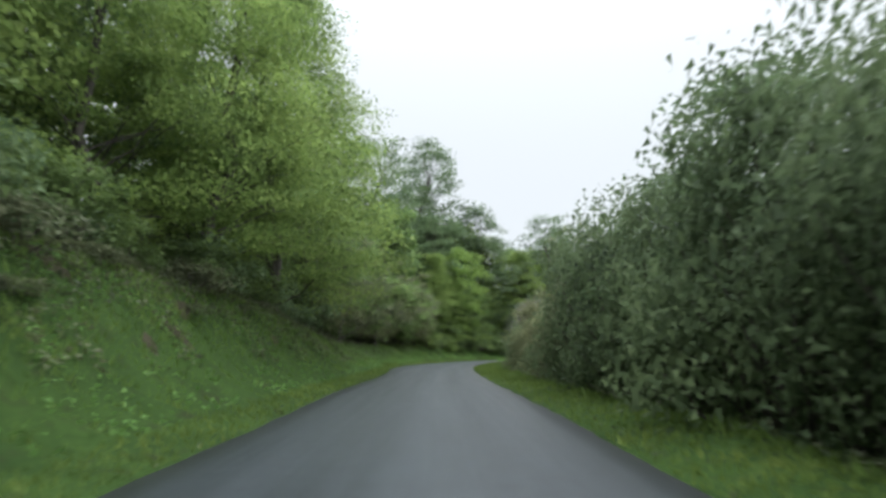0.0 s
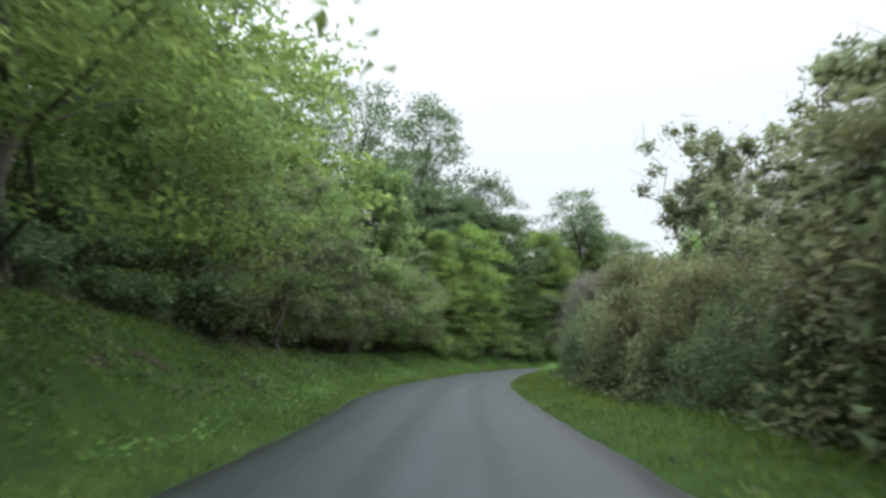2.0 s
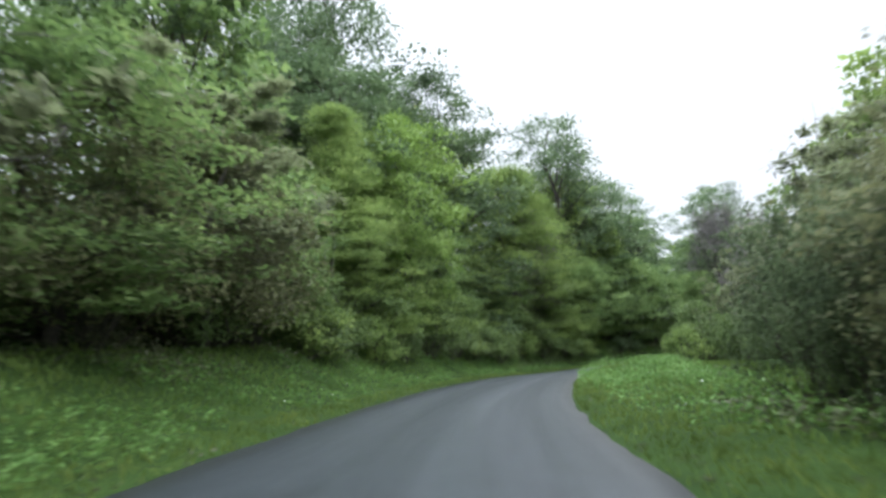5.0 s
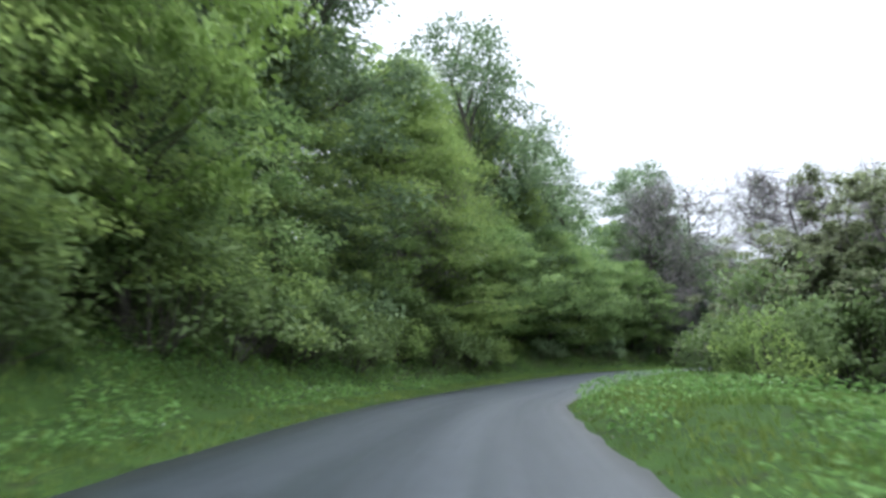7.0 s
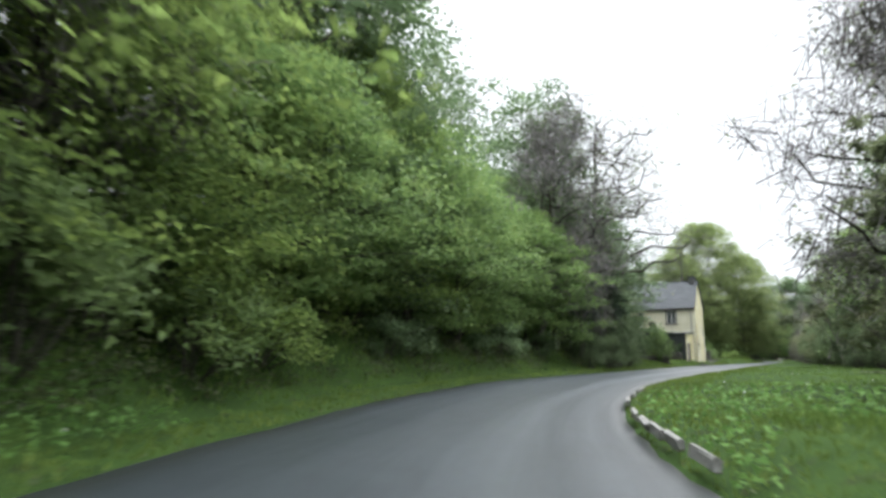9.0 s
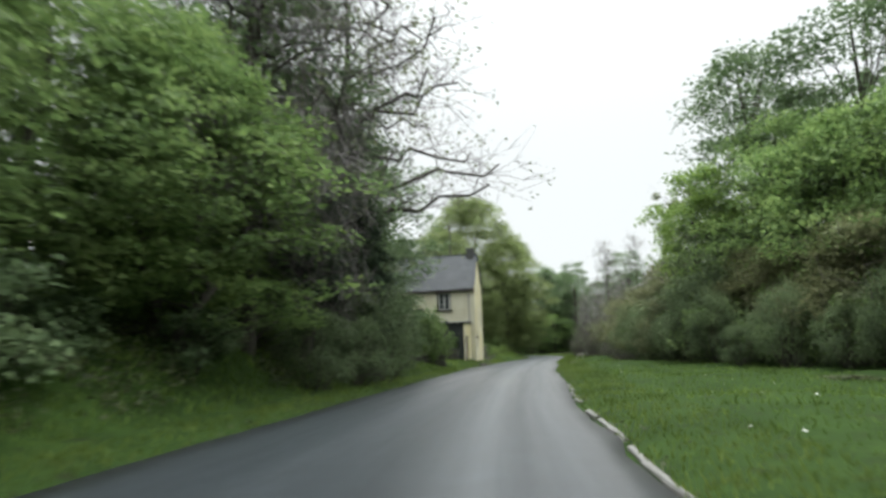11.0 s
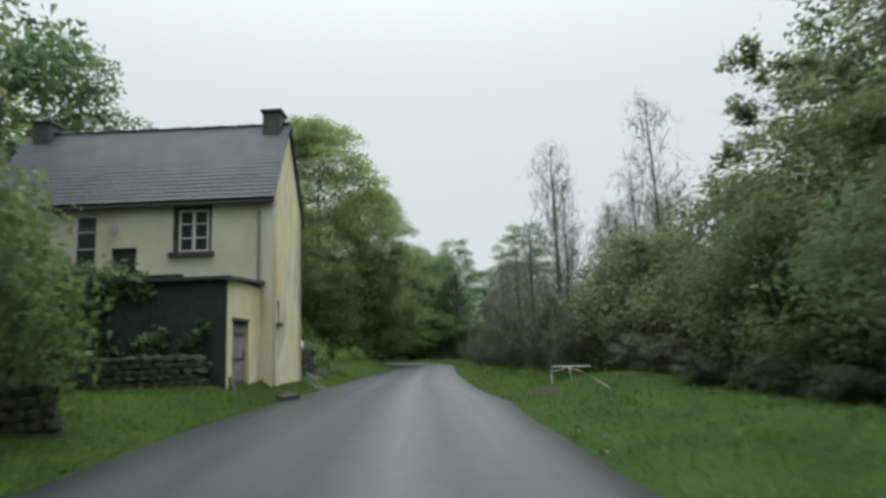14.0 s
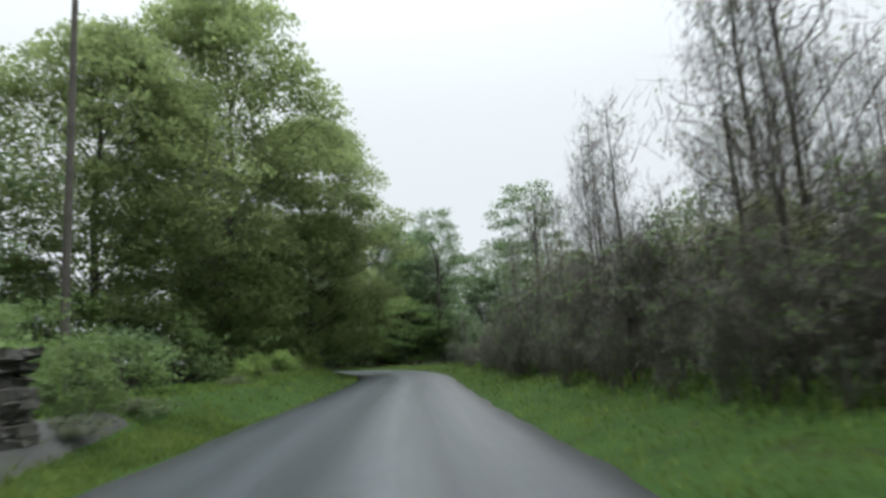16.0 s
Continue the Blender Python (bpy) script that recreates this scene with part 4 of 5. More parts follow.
def glass_build(n, l, b):
    b.inputs["Base Color"].default_value = (0.035, 0.045, 0.05, 1)
    b.inputs["Roughness"].default_value = 0.06
    b.inputs["Specular IOR Level"].default_value = 0.8
    f = noise_node(n, l, 1.5, 2)
    bump(n, l, b, f.outputs["Fac"], 0.05, 0.02)


GLASS = material("old_window_glass", glass_build)


def add_box(bm, x0, x1, y0, y1, z0, z1, bevel=0.0):
    r = bmesh.ops.create_cube(bm, size=1.0)["verts"]
    bmesh.ops.scale(bm, vec=(x1 - x0, y1 - y0, z1 - z0), verts=r)
    bmesh.ops.translate(bm, vec=((x0 + x1) / 2, (y0 + y1) / 2, (z0 + z1) / 2), verts=r)
    if bevel:
        edges = list({e for v in r for e in v.link_edges})
        bmesh.ops.bevel(bm, geom=edges, offset=bevel, segments=1, affect="EDGES")
    return r


def box_part(name, mat, parent, x0, x1, y0, y1, z0, z1, bevel=0.01, label=""):
    bm = bmesh.new()
    add_box(bm, x0, x1, y0, y1, z0, z1, bevel)
    return part(name, bm, mat, parent, label)


def wall_faces(bm, origin, along, inward, length, tall, thick, holes, top=()):
    """A wall with openings through it. top: heights of a gable peak (position, height), if any."""
    o, a, w, up = Vector(origin), Vector(along), Vector(inward) * thick, Vector((0, 0, 1))
    xs = sorted({0.0, length, *(h[0] for h in holes), *(h[1] for h in holes)})
    zs = sorted({0.0, tall, *(h[2] for h in holes), *(h[3] for h in holes)})

    def solid(i, j):
        if not (0 <= i < len(xs) - 1 and 0 <= j < len(zs) - 1):
            return False
        x, z = (xs[i] + xs[i + 1]) / 2, (zs[j] + zs[j + 1]) / 2
        return not any(h[0] < x < h[1] and h[2] < z < h[3] for h in holes)

    def face(*pts):
        bm.faces.new([bm.verts.new(p) for p in pts])

    for i in range(len(xs) - 1):
        for j in range(len(zs) - 1):
            if not solid(i, j):
                continue
            p = [o + a * x + up * z for x, z in ((xs[i], zs[j]), (xs[i + 1], zs[j]), (xs[i + 1], zs[j + 1]), (xs[i], zs[j + 1]))]
            face(*p)
            face(*[q + w for q in reversed(p)])
            for (di, dj), (m, n) in (((-1, 0), (3, 0)), ((1, 0), (1, 2)), ((0, -1), (0, 1)), ((0, 1), (2, 3))):
                if not solid(i + di, j + dj) and not (top and j + dj == len(zs) - 1):
                    face(p[m], p[n], p[n] + w, p[m] + w)
    if top:
        px, pz = top
        tri = [o + up * tall, o + a * length + up * tall, o + a * px + up * pz]
        face(*tri)
        face(*[q + w for q in reversed(tri)])
        face(tri[1], tri[1] + w, tri[2] + w, tri[2])
        face(tri[2], tri[2] + w, tri[0] + w, tri[0])
    bmesh.ops.remove_doubles(bm, verts=bm.verts, dist=0.001)


HL, HD, EAVE, RIDGE = 9.4, 3.85, 6.0, 8.95
house = thing("house", pose(13.65, 59.16, 0.63, 0, 0, -23.7), "two-storey cream rendered house with a steep dark slate roof", "house")
WIN = (HL - 3.15, HL - 2.06, 4.12 + 0.7, 5.58 + 0.7)
SIDE = (HL - 6.5, HL - 5.75, 3.8 + 0.7, 5.5 + 0.7)
LOW = (HL - 5.25, HL - 4.42, 3.2 + 0.7, 4.35 + 0.7)
for name, origin, along, inward, length, holes, top in (
    ("front_wall", (-HL, 0, -0.7), (1, 0, 0), (0, 1, 0), HL, [SIDE, LOW, WIN], ()),
    ("gable_wall", (0, 0.001, -0.7), (0, 1, 0), (-1, 0, 0), HD, [(0.58, 0.84, 1.78 + 0.7, 2.5 + 0.7)], (HD / 2, RIDGE + 0.6)),
    ("back_wall", (0, HD, -0.7), (-1, 0, 0), (0, -1, 0), HL, [], ()),
    ("far_gable_wall", (-HL, HD, -0.7), (0, -1, 0), (1, 0, 0), HD, [], (HD / 2, RIDGE + 0.6)),
):
    bm = bmesh.new()
    wall_faces(bm, origin, along, inward, length, EAVE + 0.7, 0.42, holes, top)
    part(name, bm, YELLOWED if name == "gable_wall" else PLASTER, house)


def slope_roof(bm, x0, x1, ya, za, yb, zb, thick):
    """A sloping slab from the eave (ya, za) up to the ridge (yb, zb)."""
    n = Vector((0, -(zb - za), yb - ya)).normalized() * thick
    if n.z < 0:
        n = -n
    low = [Vector((x0, ya, za)), Vector((x1, ya, za)), Vector((x1, yb, zb)), Vector((x0, yb, zb))]
    v = [bm.verts.new(p) for p in low] + [bm.verts.new(p + n) for p in low]
    for f in ((3, 2, 1, 0), (4, 5, 6, 7), (0, 1, 5, 4), (1, 2, 6, 5), (2, 3, 7, 6), (3, 0, 4, 7)):
        bm.faces.new([v[k] for k in f])


def slates(name, ya, za, yb, zb, parent):
    """Courses of slates, each a thin tilted slab laid over the course below."""
    rng = np.random.default_rng(5)
    run = math.hypot(yb - ya, zb - za)
    up, n = np.array([0, yb - ya, zb - za]) / run, np.array([0, -(zb - za), yb - ya]) / run
    if n[2] < 0:
        n = -n
    verts, faces = [], []
    rows_n, step = int(run / 0.19), run / int(run / 0.19)
    for r in range(rows_n):
        x = -HL - 0.12 - (0.13 if r % 2 else 0)
        while x < 0.1:
            w = 0.26 * rng.uniform(0.95, 1.0)
            x1 = min(x + w, 0.12)
            lift = 0.03 + rng.uniform(0, 0.008)
            b = np.array([0, ya, za]) + up * r * step
            t = b + up * step * 1.06
            k = len(verts)
            for px in (x, x1):
                verts += [(px, *(b + n * lift)[1:]), (px, *(t + n * 0.012)[1:]), (px, *(b + n * (lift - 0.022))[1:])]
            faces += [(k, k + 3, k + 4, k + 1), (k + 2, k + 5, k + 3, k), (k, k + 1, k + 2), (k + 3, k + 5, k + 4)]
            x += 0.265
    ob = mesh_object(name, verts, faces, SLATE, parent)
    return tagged(ob, kind="stuff")


roof = thing("roof", pose(0, 0, 0), "steep roof of dark grey slates", "roof")
del roof["category"]
roof.parent = house
for name, ya, yb in (("front_slope", -0.16, HD / 2), ("back_slope", HD + 0.16, HD / 2)):
    drop = 0.16 * (RIDGE - EAVE) / (HD / 2)
    bm = bmesh.new()
    slope_roof(bm, -HL - 0.12, 0.10, ya, EAVE - drop, yb, RIDGE, 0.09)
    part(name, bm, SLATE, roof)
    up = np.array([0, yb - ya, RIDGE - EAVE + drop])
    nrm = np.array([0, -(up[2]), up[1]]) / np.linalg.norm(up)
    nrm = nrm if nrm[2] > 0 else -nrm
    o = nrm * 0.088
    slates("slate", ya + o[1], EAVE - drop + o[2], yb + o[1] * 0.2, RIDGE + o[2], roof)
ridge = box_part("ridge", SLATE, roof, -HL - 0.1, 0.1, HD / 2 - 0.07, HD / 2 + 0.07, RIDGE + 0.02, RIDGE + 0.09, 0.01)
for k in range(24):
    x = -HL - 0.1 + k * (HL + 0.2) / 24
    box_part("ridge_tile", SLATE, roof, x, x + (HL + 0.2) / 24 - 0.012, HD / 2 - 0.11, HD / 2 + 0.11, RIDGE + 0.07 + 0.012 * (k % 3), RIDGE + 0.15 + 0.012 * (k % 3), 0.03)
for y in (-0.22, HD + 0.16):
    box_part("gutter", SILL_STONE, house, -HL - 0.1, 0.1, y - 0.02, y + 0.09, EAVE - 0.38, EAVE - 0.26, 0.03, "dark gutter along the eave")
for x, k in ((-0.52, 1.0), (-HL + 0.5, 0.9)):
    stack = box_part("chimney", CHIMNEY_STONE, house, x - 0.32, x + 0.32, HD / 2 - 0.36, HD / 2 + 0.36, RIDGE - 0.5, RIDGE + 0.50 * k, 0.03, "dark stone chimney stack")
    box_part("cap", CHIMNEY_STONE, stack, x - 0.39, x + 0.39, HD / 2 - 0.43, HD / 2 + 0.43, RIDGE + 0.50 * k, RIDGE + 0.60 * k, 0.02)
bm = bmesh.new()
for z0, z1 in ((-0.5, 1.7), (1.7, 3.6), (3.6, 5.42)):
    bmesh.ops.create_cone(bm, cap_ends=True, segments=10, radius1=0.05, radius2=0.05, depth=z1 - z0, matrix=Matrix.Translation((-0.42, -0.07, (z0 + z1) / 2)))
    bmesh.ops.create_cone(bm, cap_ends=True, segments=10, radius1=0.062, radius2=0.062, depth=0.06, matrix=Matrix.Translation((-0.42, -0.07, z1 - 0.1)))
part("downpipe", bm, ZINC, house, "pale grey rainwater pipe")


def casement(x0, x1, z0, z1, y, leaves_n, rows_n, parent):
    """A window set back in its opening: frame, glazing bars and panes."""
    win = thing("window", pose(0, 0, 0), "white wooden casement window with small panes", "window")
    del win["category"]
    win.parent = parent
    bm = bmesh.new()
    for a, b, c, d in ((x0, x0 + 0.07, z0, z1), (x1 - 0.07, x1, z0, z1), (x0, x1, z0, z0 + 0.07), (x0, x1, z1 - 0.07, z1)):
        add_box(bm, a, b, y, y + 0.07, c, d, 0.006)
    for k in range(1, leaves_n):
        xm = x0 + (x1 - x0) * k / leaves_n
        add_box(bm, xm - 0.05, xm + 0.05, y - 0.012, y + 0.06, z0 + 0.05, z1 - 0.05, 0.008)
    for k in range(1, rows_n):
        zm = z0 + (z1 - z0) * k / rows_n
        add_box(bm, x0 + 0.05, x1 - 0.05, y + 0.004, y + 0.05, zm - 0.018, zm + 0.018, 0.004)
    part("window_frame", bm, WHITE_PAINT, win)
    for i in range(leaves_n):
        for j in range(rows_n):
            a, b = x0 + (x1 - x0) * i / leaves_n + 0.03, x0 + (x1 - x0) * (i + 1) / leaves_n - 0.03
            c, d = z0 + (z1 - z0) * j / rows_n + 0.012, z0 + (z1 - z0) * (j + 1) / rows_n - 0.012
            box_part("pane", GLASS, win, a, b, y + 0.024, y + 0.032, c, d, 0)
    return win


casement(-3.08, -2.10, 4.14, 5.54, 0.06, 2, 3, house)
casement(-6.5, -5.75, 3.8, 5.5, 0.07, 1, 3, house)
box_part("number_plate", WHITE_PAINT, house, 0.002, 0.016, 0.08, 0.19, 2.75, 2.94, 0.003, "small blank white wall plate")
# dark granite surround and sill
bm = bmesh.new()
add_box(bm, -3.24, -3.15, -0.02, 0.16, 4.12, 5.62, 0.01)
add_box(bm, -2.06, -1.99, -0.02, 0.16, 4.12, 5.62, 0.01)
add_box(bm, -3.24, -1.99, -0.02, 0.16, 5.58, 5.70, 0.01)
part("window_surround", bm, SILL_STONE, house, "dark granite window surround")
box_part("window_sill", SILL_STONE, house, -3.36, -1.88, -0.14, 0.16, 3.98, 4.12, 0.015, "thick dark granite sill")
# stands in for a dark window: the panel's colour gives the unlit inside
box_part("shutter", DARK_WOOD, house, -5.25, -4.42, 0.10, 0.15, 3.2, 4.35, 0.01, "plain dark panel filling the low window opening")
box_part("slit_pane", GLASS, house, -0.16, -0.15, 0.58, 0.84, 1.78, 2.5, 0)
box_part("slit_sill", SILL_STONE, house, -0.1, 0.11, 0.48, 0.98, 1.66, 1.78, 0.02, "small dark stone sill")
lamp = box_part("wall_lamp_arm", ZINC, house, -5.12, -5.06, -0.16, 0.01, 5.02, 5.08, 0.01)
bm = bmesh.new()
bmesh.ops.create_cone(bm, cap_ends=True, segments=12, radius1=0.05, radius2=0.11, depth=0.22, matrix=Matrix.Translation((-5.09, -0.18, 4.96)))
part("lamp_shade", bm, WHITE_PAINT, lamp, "small white lantern")

# lean-to shed against the front
shed = thing("lean_to_shed", pose(13.65, 59.16, 0.63, 0, 0, -23.7), "low lean-to shed with a cream side wall and dark boarded front", "shed")
bm = bmesh.new()
wall_faces(bm, (-0.36, -2.94, -0.5), (0, 1, 0), (-1, 0, 0), 2.93, 3.35, 0.3, [(0.40, 1.76, 0.0, 2.2)])
part("side_wall", bm, YELLOWED, shed)
door = box_part("door", GREY_DOOR, shed, -0.52, -0.47, -2.52, -1.20, -0.3, 1.68, 0.008, "weathered grey plank door")
for k in range(1, 7):
    y = -2.52 + 1.32 * k / 7
    box_part("plank_joint", DARK_WOOD, door, -0.474, -0.464, y - 0.006, y + 0.006, -0.28, 1.66, 0)
for z in (-0.02, 0.62, 1.32):
    box_part("ledge", SILL_STONE, door, -0.472, -0.445, -2.50, -1.24, z, z + 0.07, 0.006)
box_part("door_handle", SILL_STONE, door, -0.47, -0.42, -1.34, -1.29, 0.72, 0.86, 0.01)
box_part("lintel", SILL_STONE, shed, -0.60, -0.345, -2.60, -1.12, 1.70, 1.80, 0.01, "thin dark lintel over the shed door")
for k in range(34):
    x = -0.375 - k * 0.2
    box_part("board", DARK_WOOD, shed, x - 0.192, x, -3.0 + 0.012 * (k % 2), -2.955 + 0.008 * (k % 2), -0.5, 2.80 + 0.02 * math.sin(k * 2.3), 0.004)
box_part("fascia_board", DARK_WOOD, shed, -7.3, -1.6, -3.02, -2.93, 2.78, 3.0, 0.008)
box_part("back_frame", DARK_WOOD, shed, -7.3, -0.7, -2.86, -2.74, 2.55, 2.75, 0.01)
bm = bmesh.new()
slope_roof(bm, -7.4, -0.22, -3.14, 2.80, -0.02, 2.98, 0.09)
part("shed_roof", bm, SLATE, shed, "dark felted lean-to roof")
far_side = bmesh.new()
wall_faces(far_side, (-7.3, -2.9, -0.5), (0, 1, 0), (1, 0, 0), 2.88, 3.35, 0.25, [])
part("far_side_wall", far_side, PLASTER, shed)


def ivy_mat(name, m, boxes, n, size, label, mat=DARK):
    """Climbing leaves over a face: loose leaves within the given boxes."""
    rng = np.random.default_rng(len(name) + n)
    pts = []
    for x0, x1, y0, y1, z0, z1, share in boxes:
        k = int(n * share)
        centre = rng.uniform((x0, y0, z0), (x1, y1, z1), (max(6, k // 40), 3))
        pts.append(centre[rng.integers(0, len(centre), k)] + rng.normal(0, 0.13, (k, 3)) * [1, 0.6, 1])
    ob = new(name, blades_mesh(name, leaves(rng, np.concatenate(pts), size, 0.5), mat))
    ob.matrix_basis = m
    return tagged(ob, label, "ivy", kind="stuff")


ivy_mat("ivy", pose(13.65, 59.16, 0.63, 0, 0, -23.7), [(-7.2, -2.6, -3.12, -2.98, 0.0, 2.9, 0.55), (-7.2, -3.4, -3.2, -1.6, 2.95, 3.35, 0.25), (-2.6, -0.9, -3.12, -3.0, 0.0, 1.6, 0.2)], 5200, 0.11, "dark ivy hanging over the front of the shed")


# dry stone walls: every stone by itself
def stone_mesh(seed):
    rng = np.random.default_rng(seed)
    bm = bmesh.new()
    v = add_box(bm, -0.5, 0.5, -0.5, 0.5, -0.5, 0.5, 0.0)
    bmesh.ops.bevel(bm, geom=list(bm.edges), offset=0.14, segments=1, affect="EDGES")
    for w in bm.verts:
        w.co += Vector(rng.normal(0, 0.075, 3))
    me = bpy.data.meshes.new("stone")
    bm.to_mesh(me)
    bm.free()
    me.materials.append(STONE)
    return me


STONES = [stone_mesh(k) for k in range(4)]


def stone_wall(a, b, tall, thick, label, seed):
    rng = np.random.default_rng(seed)
    a, b = np.array(a, float), np.array(b, float)
    long = np.linalg.norm(b - a)
    z = min(on_ground(*a, 0.15), on_ground(*b, 0.15))
    ob = thing("stone_wall", pose(a[0], a[1], z, 0, 0, math.degrees(math.atan2(b[1] - a[1], b[0] - a[0]))), label, "wall")
    box_part("core", MUD, ob, 0.08, long - 0.08, -thick * 0.3, thick * 0.3, 0, tall * 0.9, 0.02)
    layers = max(3, int((tall + 0.15) / 0.16))
    for r in range(layers):
        x = rng.uniform(-0.15, 0)
        while x < long:
            w = rng.uniform(0.16, 0.38)
            for side in (-1, 1):
                piece = new("stone", STONES[int(rng.integers(4))])
                piece.parent = ob
                piece.matrix_basis = Matrix.LocRotScale((x + w / 2, side * thick * 0.26, 0.1 + r * (tall + 0.1) / layers), Euler(rng.normal(0, 0.09, 3)), (w * rng.uniform(0.92, 1.08), thick * rng.uniform(0.5, 0.62), (tall + 0.1) / layers * rng.uniform(0.9, 1.2)))
            x += w
    return ob


def house_xy(x, y):
    p = pose(13.65, 59.16, 0.63, 0, 0, -23.7) @ Vector((x, y, 0))
    return p.x, p.y


stone_wall(house_xy(-0.8, -3.55), house_xy(-5.2, -3.75), 0.85, 0.5, "low mossy stone wall in front of the shed", 1)
stone_wall((9.2, 50.0), (6.4, 48.5), 0.75, 0.5, "low mossy stone wall below a shrub", 2)
stone_wall((15.45, 64.2), (15.75, 65.8), 0.6, 0.4, "low grey stone garden wall beside the house", 3)
stone_wall((15.95, 68.4), (16.6, 68.1), 1.15, 0.75, "square dark stone gate pier", 4)

mailbox = thing("mailbox", pose(15.75, 66.3, on_ground(15.75, 66.3), 0, 0, -30), "white metal mailbox on a post by the gate", "mailbox")
box_part("post", WOOD_POLE, mailbox, -0.04, 0.04, -0.04, 0.04, 0, 1.05, 0.008)
bm = bmesh.new()
add_box(bm, -0.18, 0.18, -0.13, 0.13, 1.05, 1.36, 0.03)
part("body", bm, WHITE_PAINT, mailbox)
box_part("flap", WHITE_PAINT, mailbox, -0.14, 0.14, -0.145, -0.13, 1.25, 1.3, 0.004)

# stone slabs lying on the verge by the gable
for k, (x, y, a) in enumerate(((14.05, 58.45, 25), (14.6, 58.95, 10))):
    bm = bmesh.new()
    add_box(bm, -0.33, 0.33, -0.17, 0.17, 0, 0.2, 0.03)
    slab = part("stone_slab", bm, STONE, None)
    slab.matrix_basis = pose(x, y, on_ground(x, y, 0.02), 3, -4, a)
    tagged(slab, "dark stone slab lying on the grass verge", "stone", "slabs by the gable")

# a rounded stone behind the slabs, and a board leaning by the shed door
bm = bmesh.new()
bmesh.ops.create_icosphere(bm, subdivisions=3, radius=0.19)
for v in bm.verts:
    v.co *= 1 + 0.25 * noise.noise(v.co * 6)
    v.co.z *= 0.8
rock = part("field_stone", bm, STONE, None)
rock.matrix_basis = pose(14.15, 59.1, on_ground(14.15, 59.1) + 0.1, 0, 0, 30)
tagged(rock, "rounded dark field stone by the gable", "stone")
bm = bmesh.new()
add_box(bm, -0.15, 0.15, -0.02, 0.02, 0, 0.42, 0.008)
plank = part("old_board", bm, WOOD_POLE, None)
ox, oy = house_xy(-0.22, -2.72)
plank.matrix_basis = pose(ox, oy, on_ground(ox, oy) + 0.02, -18, 8, 62)
tagged(plank, "short brown board leaning by the shed door", "board")

# wooden pole with its wire
px, py = 16.0, 80.6
pole = thing("utility_pole", pose(px, py, on_ground(px, py, 0.3)), "tall dark wooden utility pole behind the garden", "pole")
bm = bmesh.new()
bmesh.ops.create_cone(bm, cap_ends=True, segments=12, radius1=0.14, radius2=0.085, depth=15.9, matrix=Matrix.Translation((0, 0, 7.95)))
part("shaft", bm, WOOD_POLE, pole)
bm = bmesh.new()
bmesh.ops.create_cone(bm, cap_ends=True, segments=10, radius1=0.05, radius2=0.03, depth=0.16, matrix=Matrix.Translation((0.16, 0, 15.2)))
part("insulator", bm, WHITE_PAINT, pole)
box_part("bracket", DARK_WOOD, pole, 0.05, 0.19, -0.02, 0.02, 15.08, 15.12, 0.005)
w = Wood()
end = pose(13.65, 59.16, 0.63, 0, 0, -23.7) @ Vector((-0.5, HD, EAVE + 1.2))
w.tube(curve_points(np.random.default_rng(1), (px, py, 14.9 + on_ground(px, py)), tuple(end), 0.03, 0.0, 14), 0.014, 0.014, 4)
w.tube(curve_points(np.random.default_rng(2), (px, py, 15.2 + on_ground(px, py)), (-22, 92, 15.5), 0.02, 0.0, 14), 0.014, 0.014, 4)
wire = new("overhead_wire", w.mesh("overhead_wire", DARK_WOOD))
tagged(wire, "thin dark overhead wire from the pole to the house", "wire")

# white tubular barrier with red and white tape
bx, by = 20.2, 53.4
barrier = thing("roadside_barrier", pose(bx, by, on_ground(bx, by, 0.02), 0, 0, -78), "low white tubular barrier hung with red-white tape", "barrier")
for name, pts, r in (
    ("top_rail", [(0.06, 0, 0.52), (1.4, 0, 0.53)], 0.012),
    ("bend", [(0.06, 0, 0.52), (0.0, 0, 0.40)], 0.014),
    ("leg", [(0.0, 0, 0.40), (0.02, 0, -0.05)], 0.014),
    ("lower_rail", [(0.0, 0, 0.40), (0.52, -0.02, 0.49)], 0.012),
    ("leg", [(0.66, 0, 0.52), (0.74, 0.03, -0.05)], 0.014),
):
    w = Wood()
    w.tube(curve_points(np.random.default_rng(4), *pts, 0.04 if name == "lower_rail" else 0, 0.004, 7), r, r, 8)
    ob = new(name, w.mesh(name, WHITE_PAINT))
    ob.parent = barrier


def tape(points, parent, seed):
    """Barrier tape: a twisted ribbon in red and white lengths."""
    rng = np.random.default_rng(seed)
    p = np.array(points, float)
    s = np.r_[0, np.cumsum(np.linalg.norm(np.diff(p, axis=0), axis=1))]
    n = int(s[-1] / 0.13) + 1
    for k in range(n):
        q = np.linspace(k * 0.13, min(s[-1], (k + 1) * 0.13), 4)
        c = np.stack([np.interp(q, s, p[:, i]) for i in range(3)], 1)
        a = 0.8 * np.sin(q * 2.1)
        up = np.stack([0 * a, np.sin(a), np.cos(a)], 1) * 0.0075
        v = [*(c - up), *(c + up)]
        mesh_object("tape_length", [tuple(x) for x in v], [(i, i + 1, i + 5, i + 4) for i in range(3)], RED_PAINT if k % 2 else WHITE_PAINT, parent)


ribbon = thing("barrier_tape", pose(bx, by, on_ground(bx, by, 0.0), 0, 0, -78), "red and white plastic tape sagging to the ground", "tape")
tape([(0.45, -0.03, 0.50), (0.8, -0.08, 0.46), (1.5, -0.5, 0.42), (2.5, -1.3, 0.37), (3.4, -2.0, 0.29), (4.2, -2.6, 0.2)], ribbon, 1)


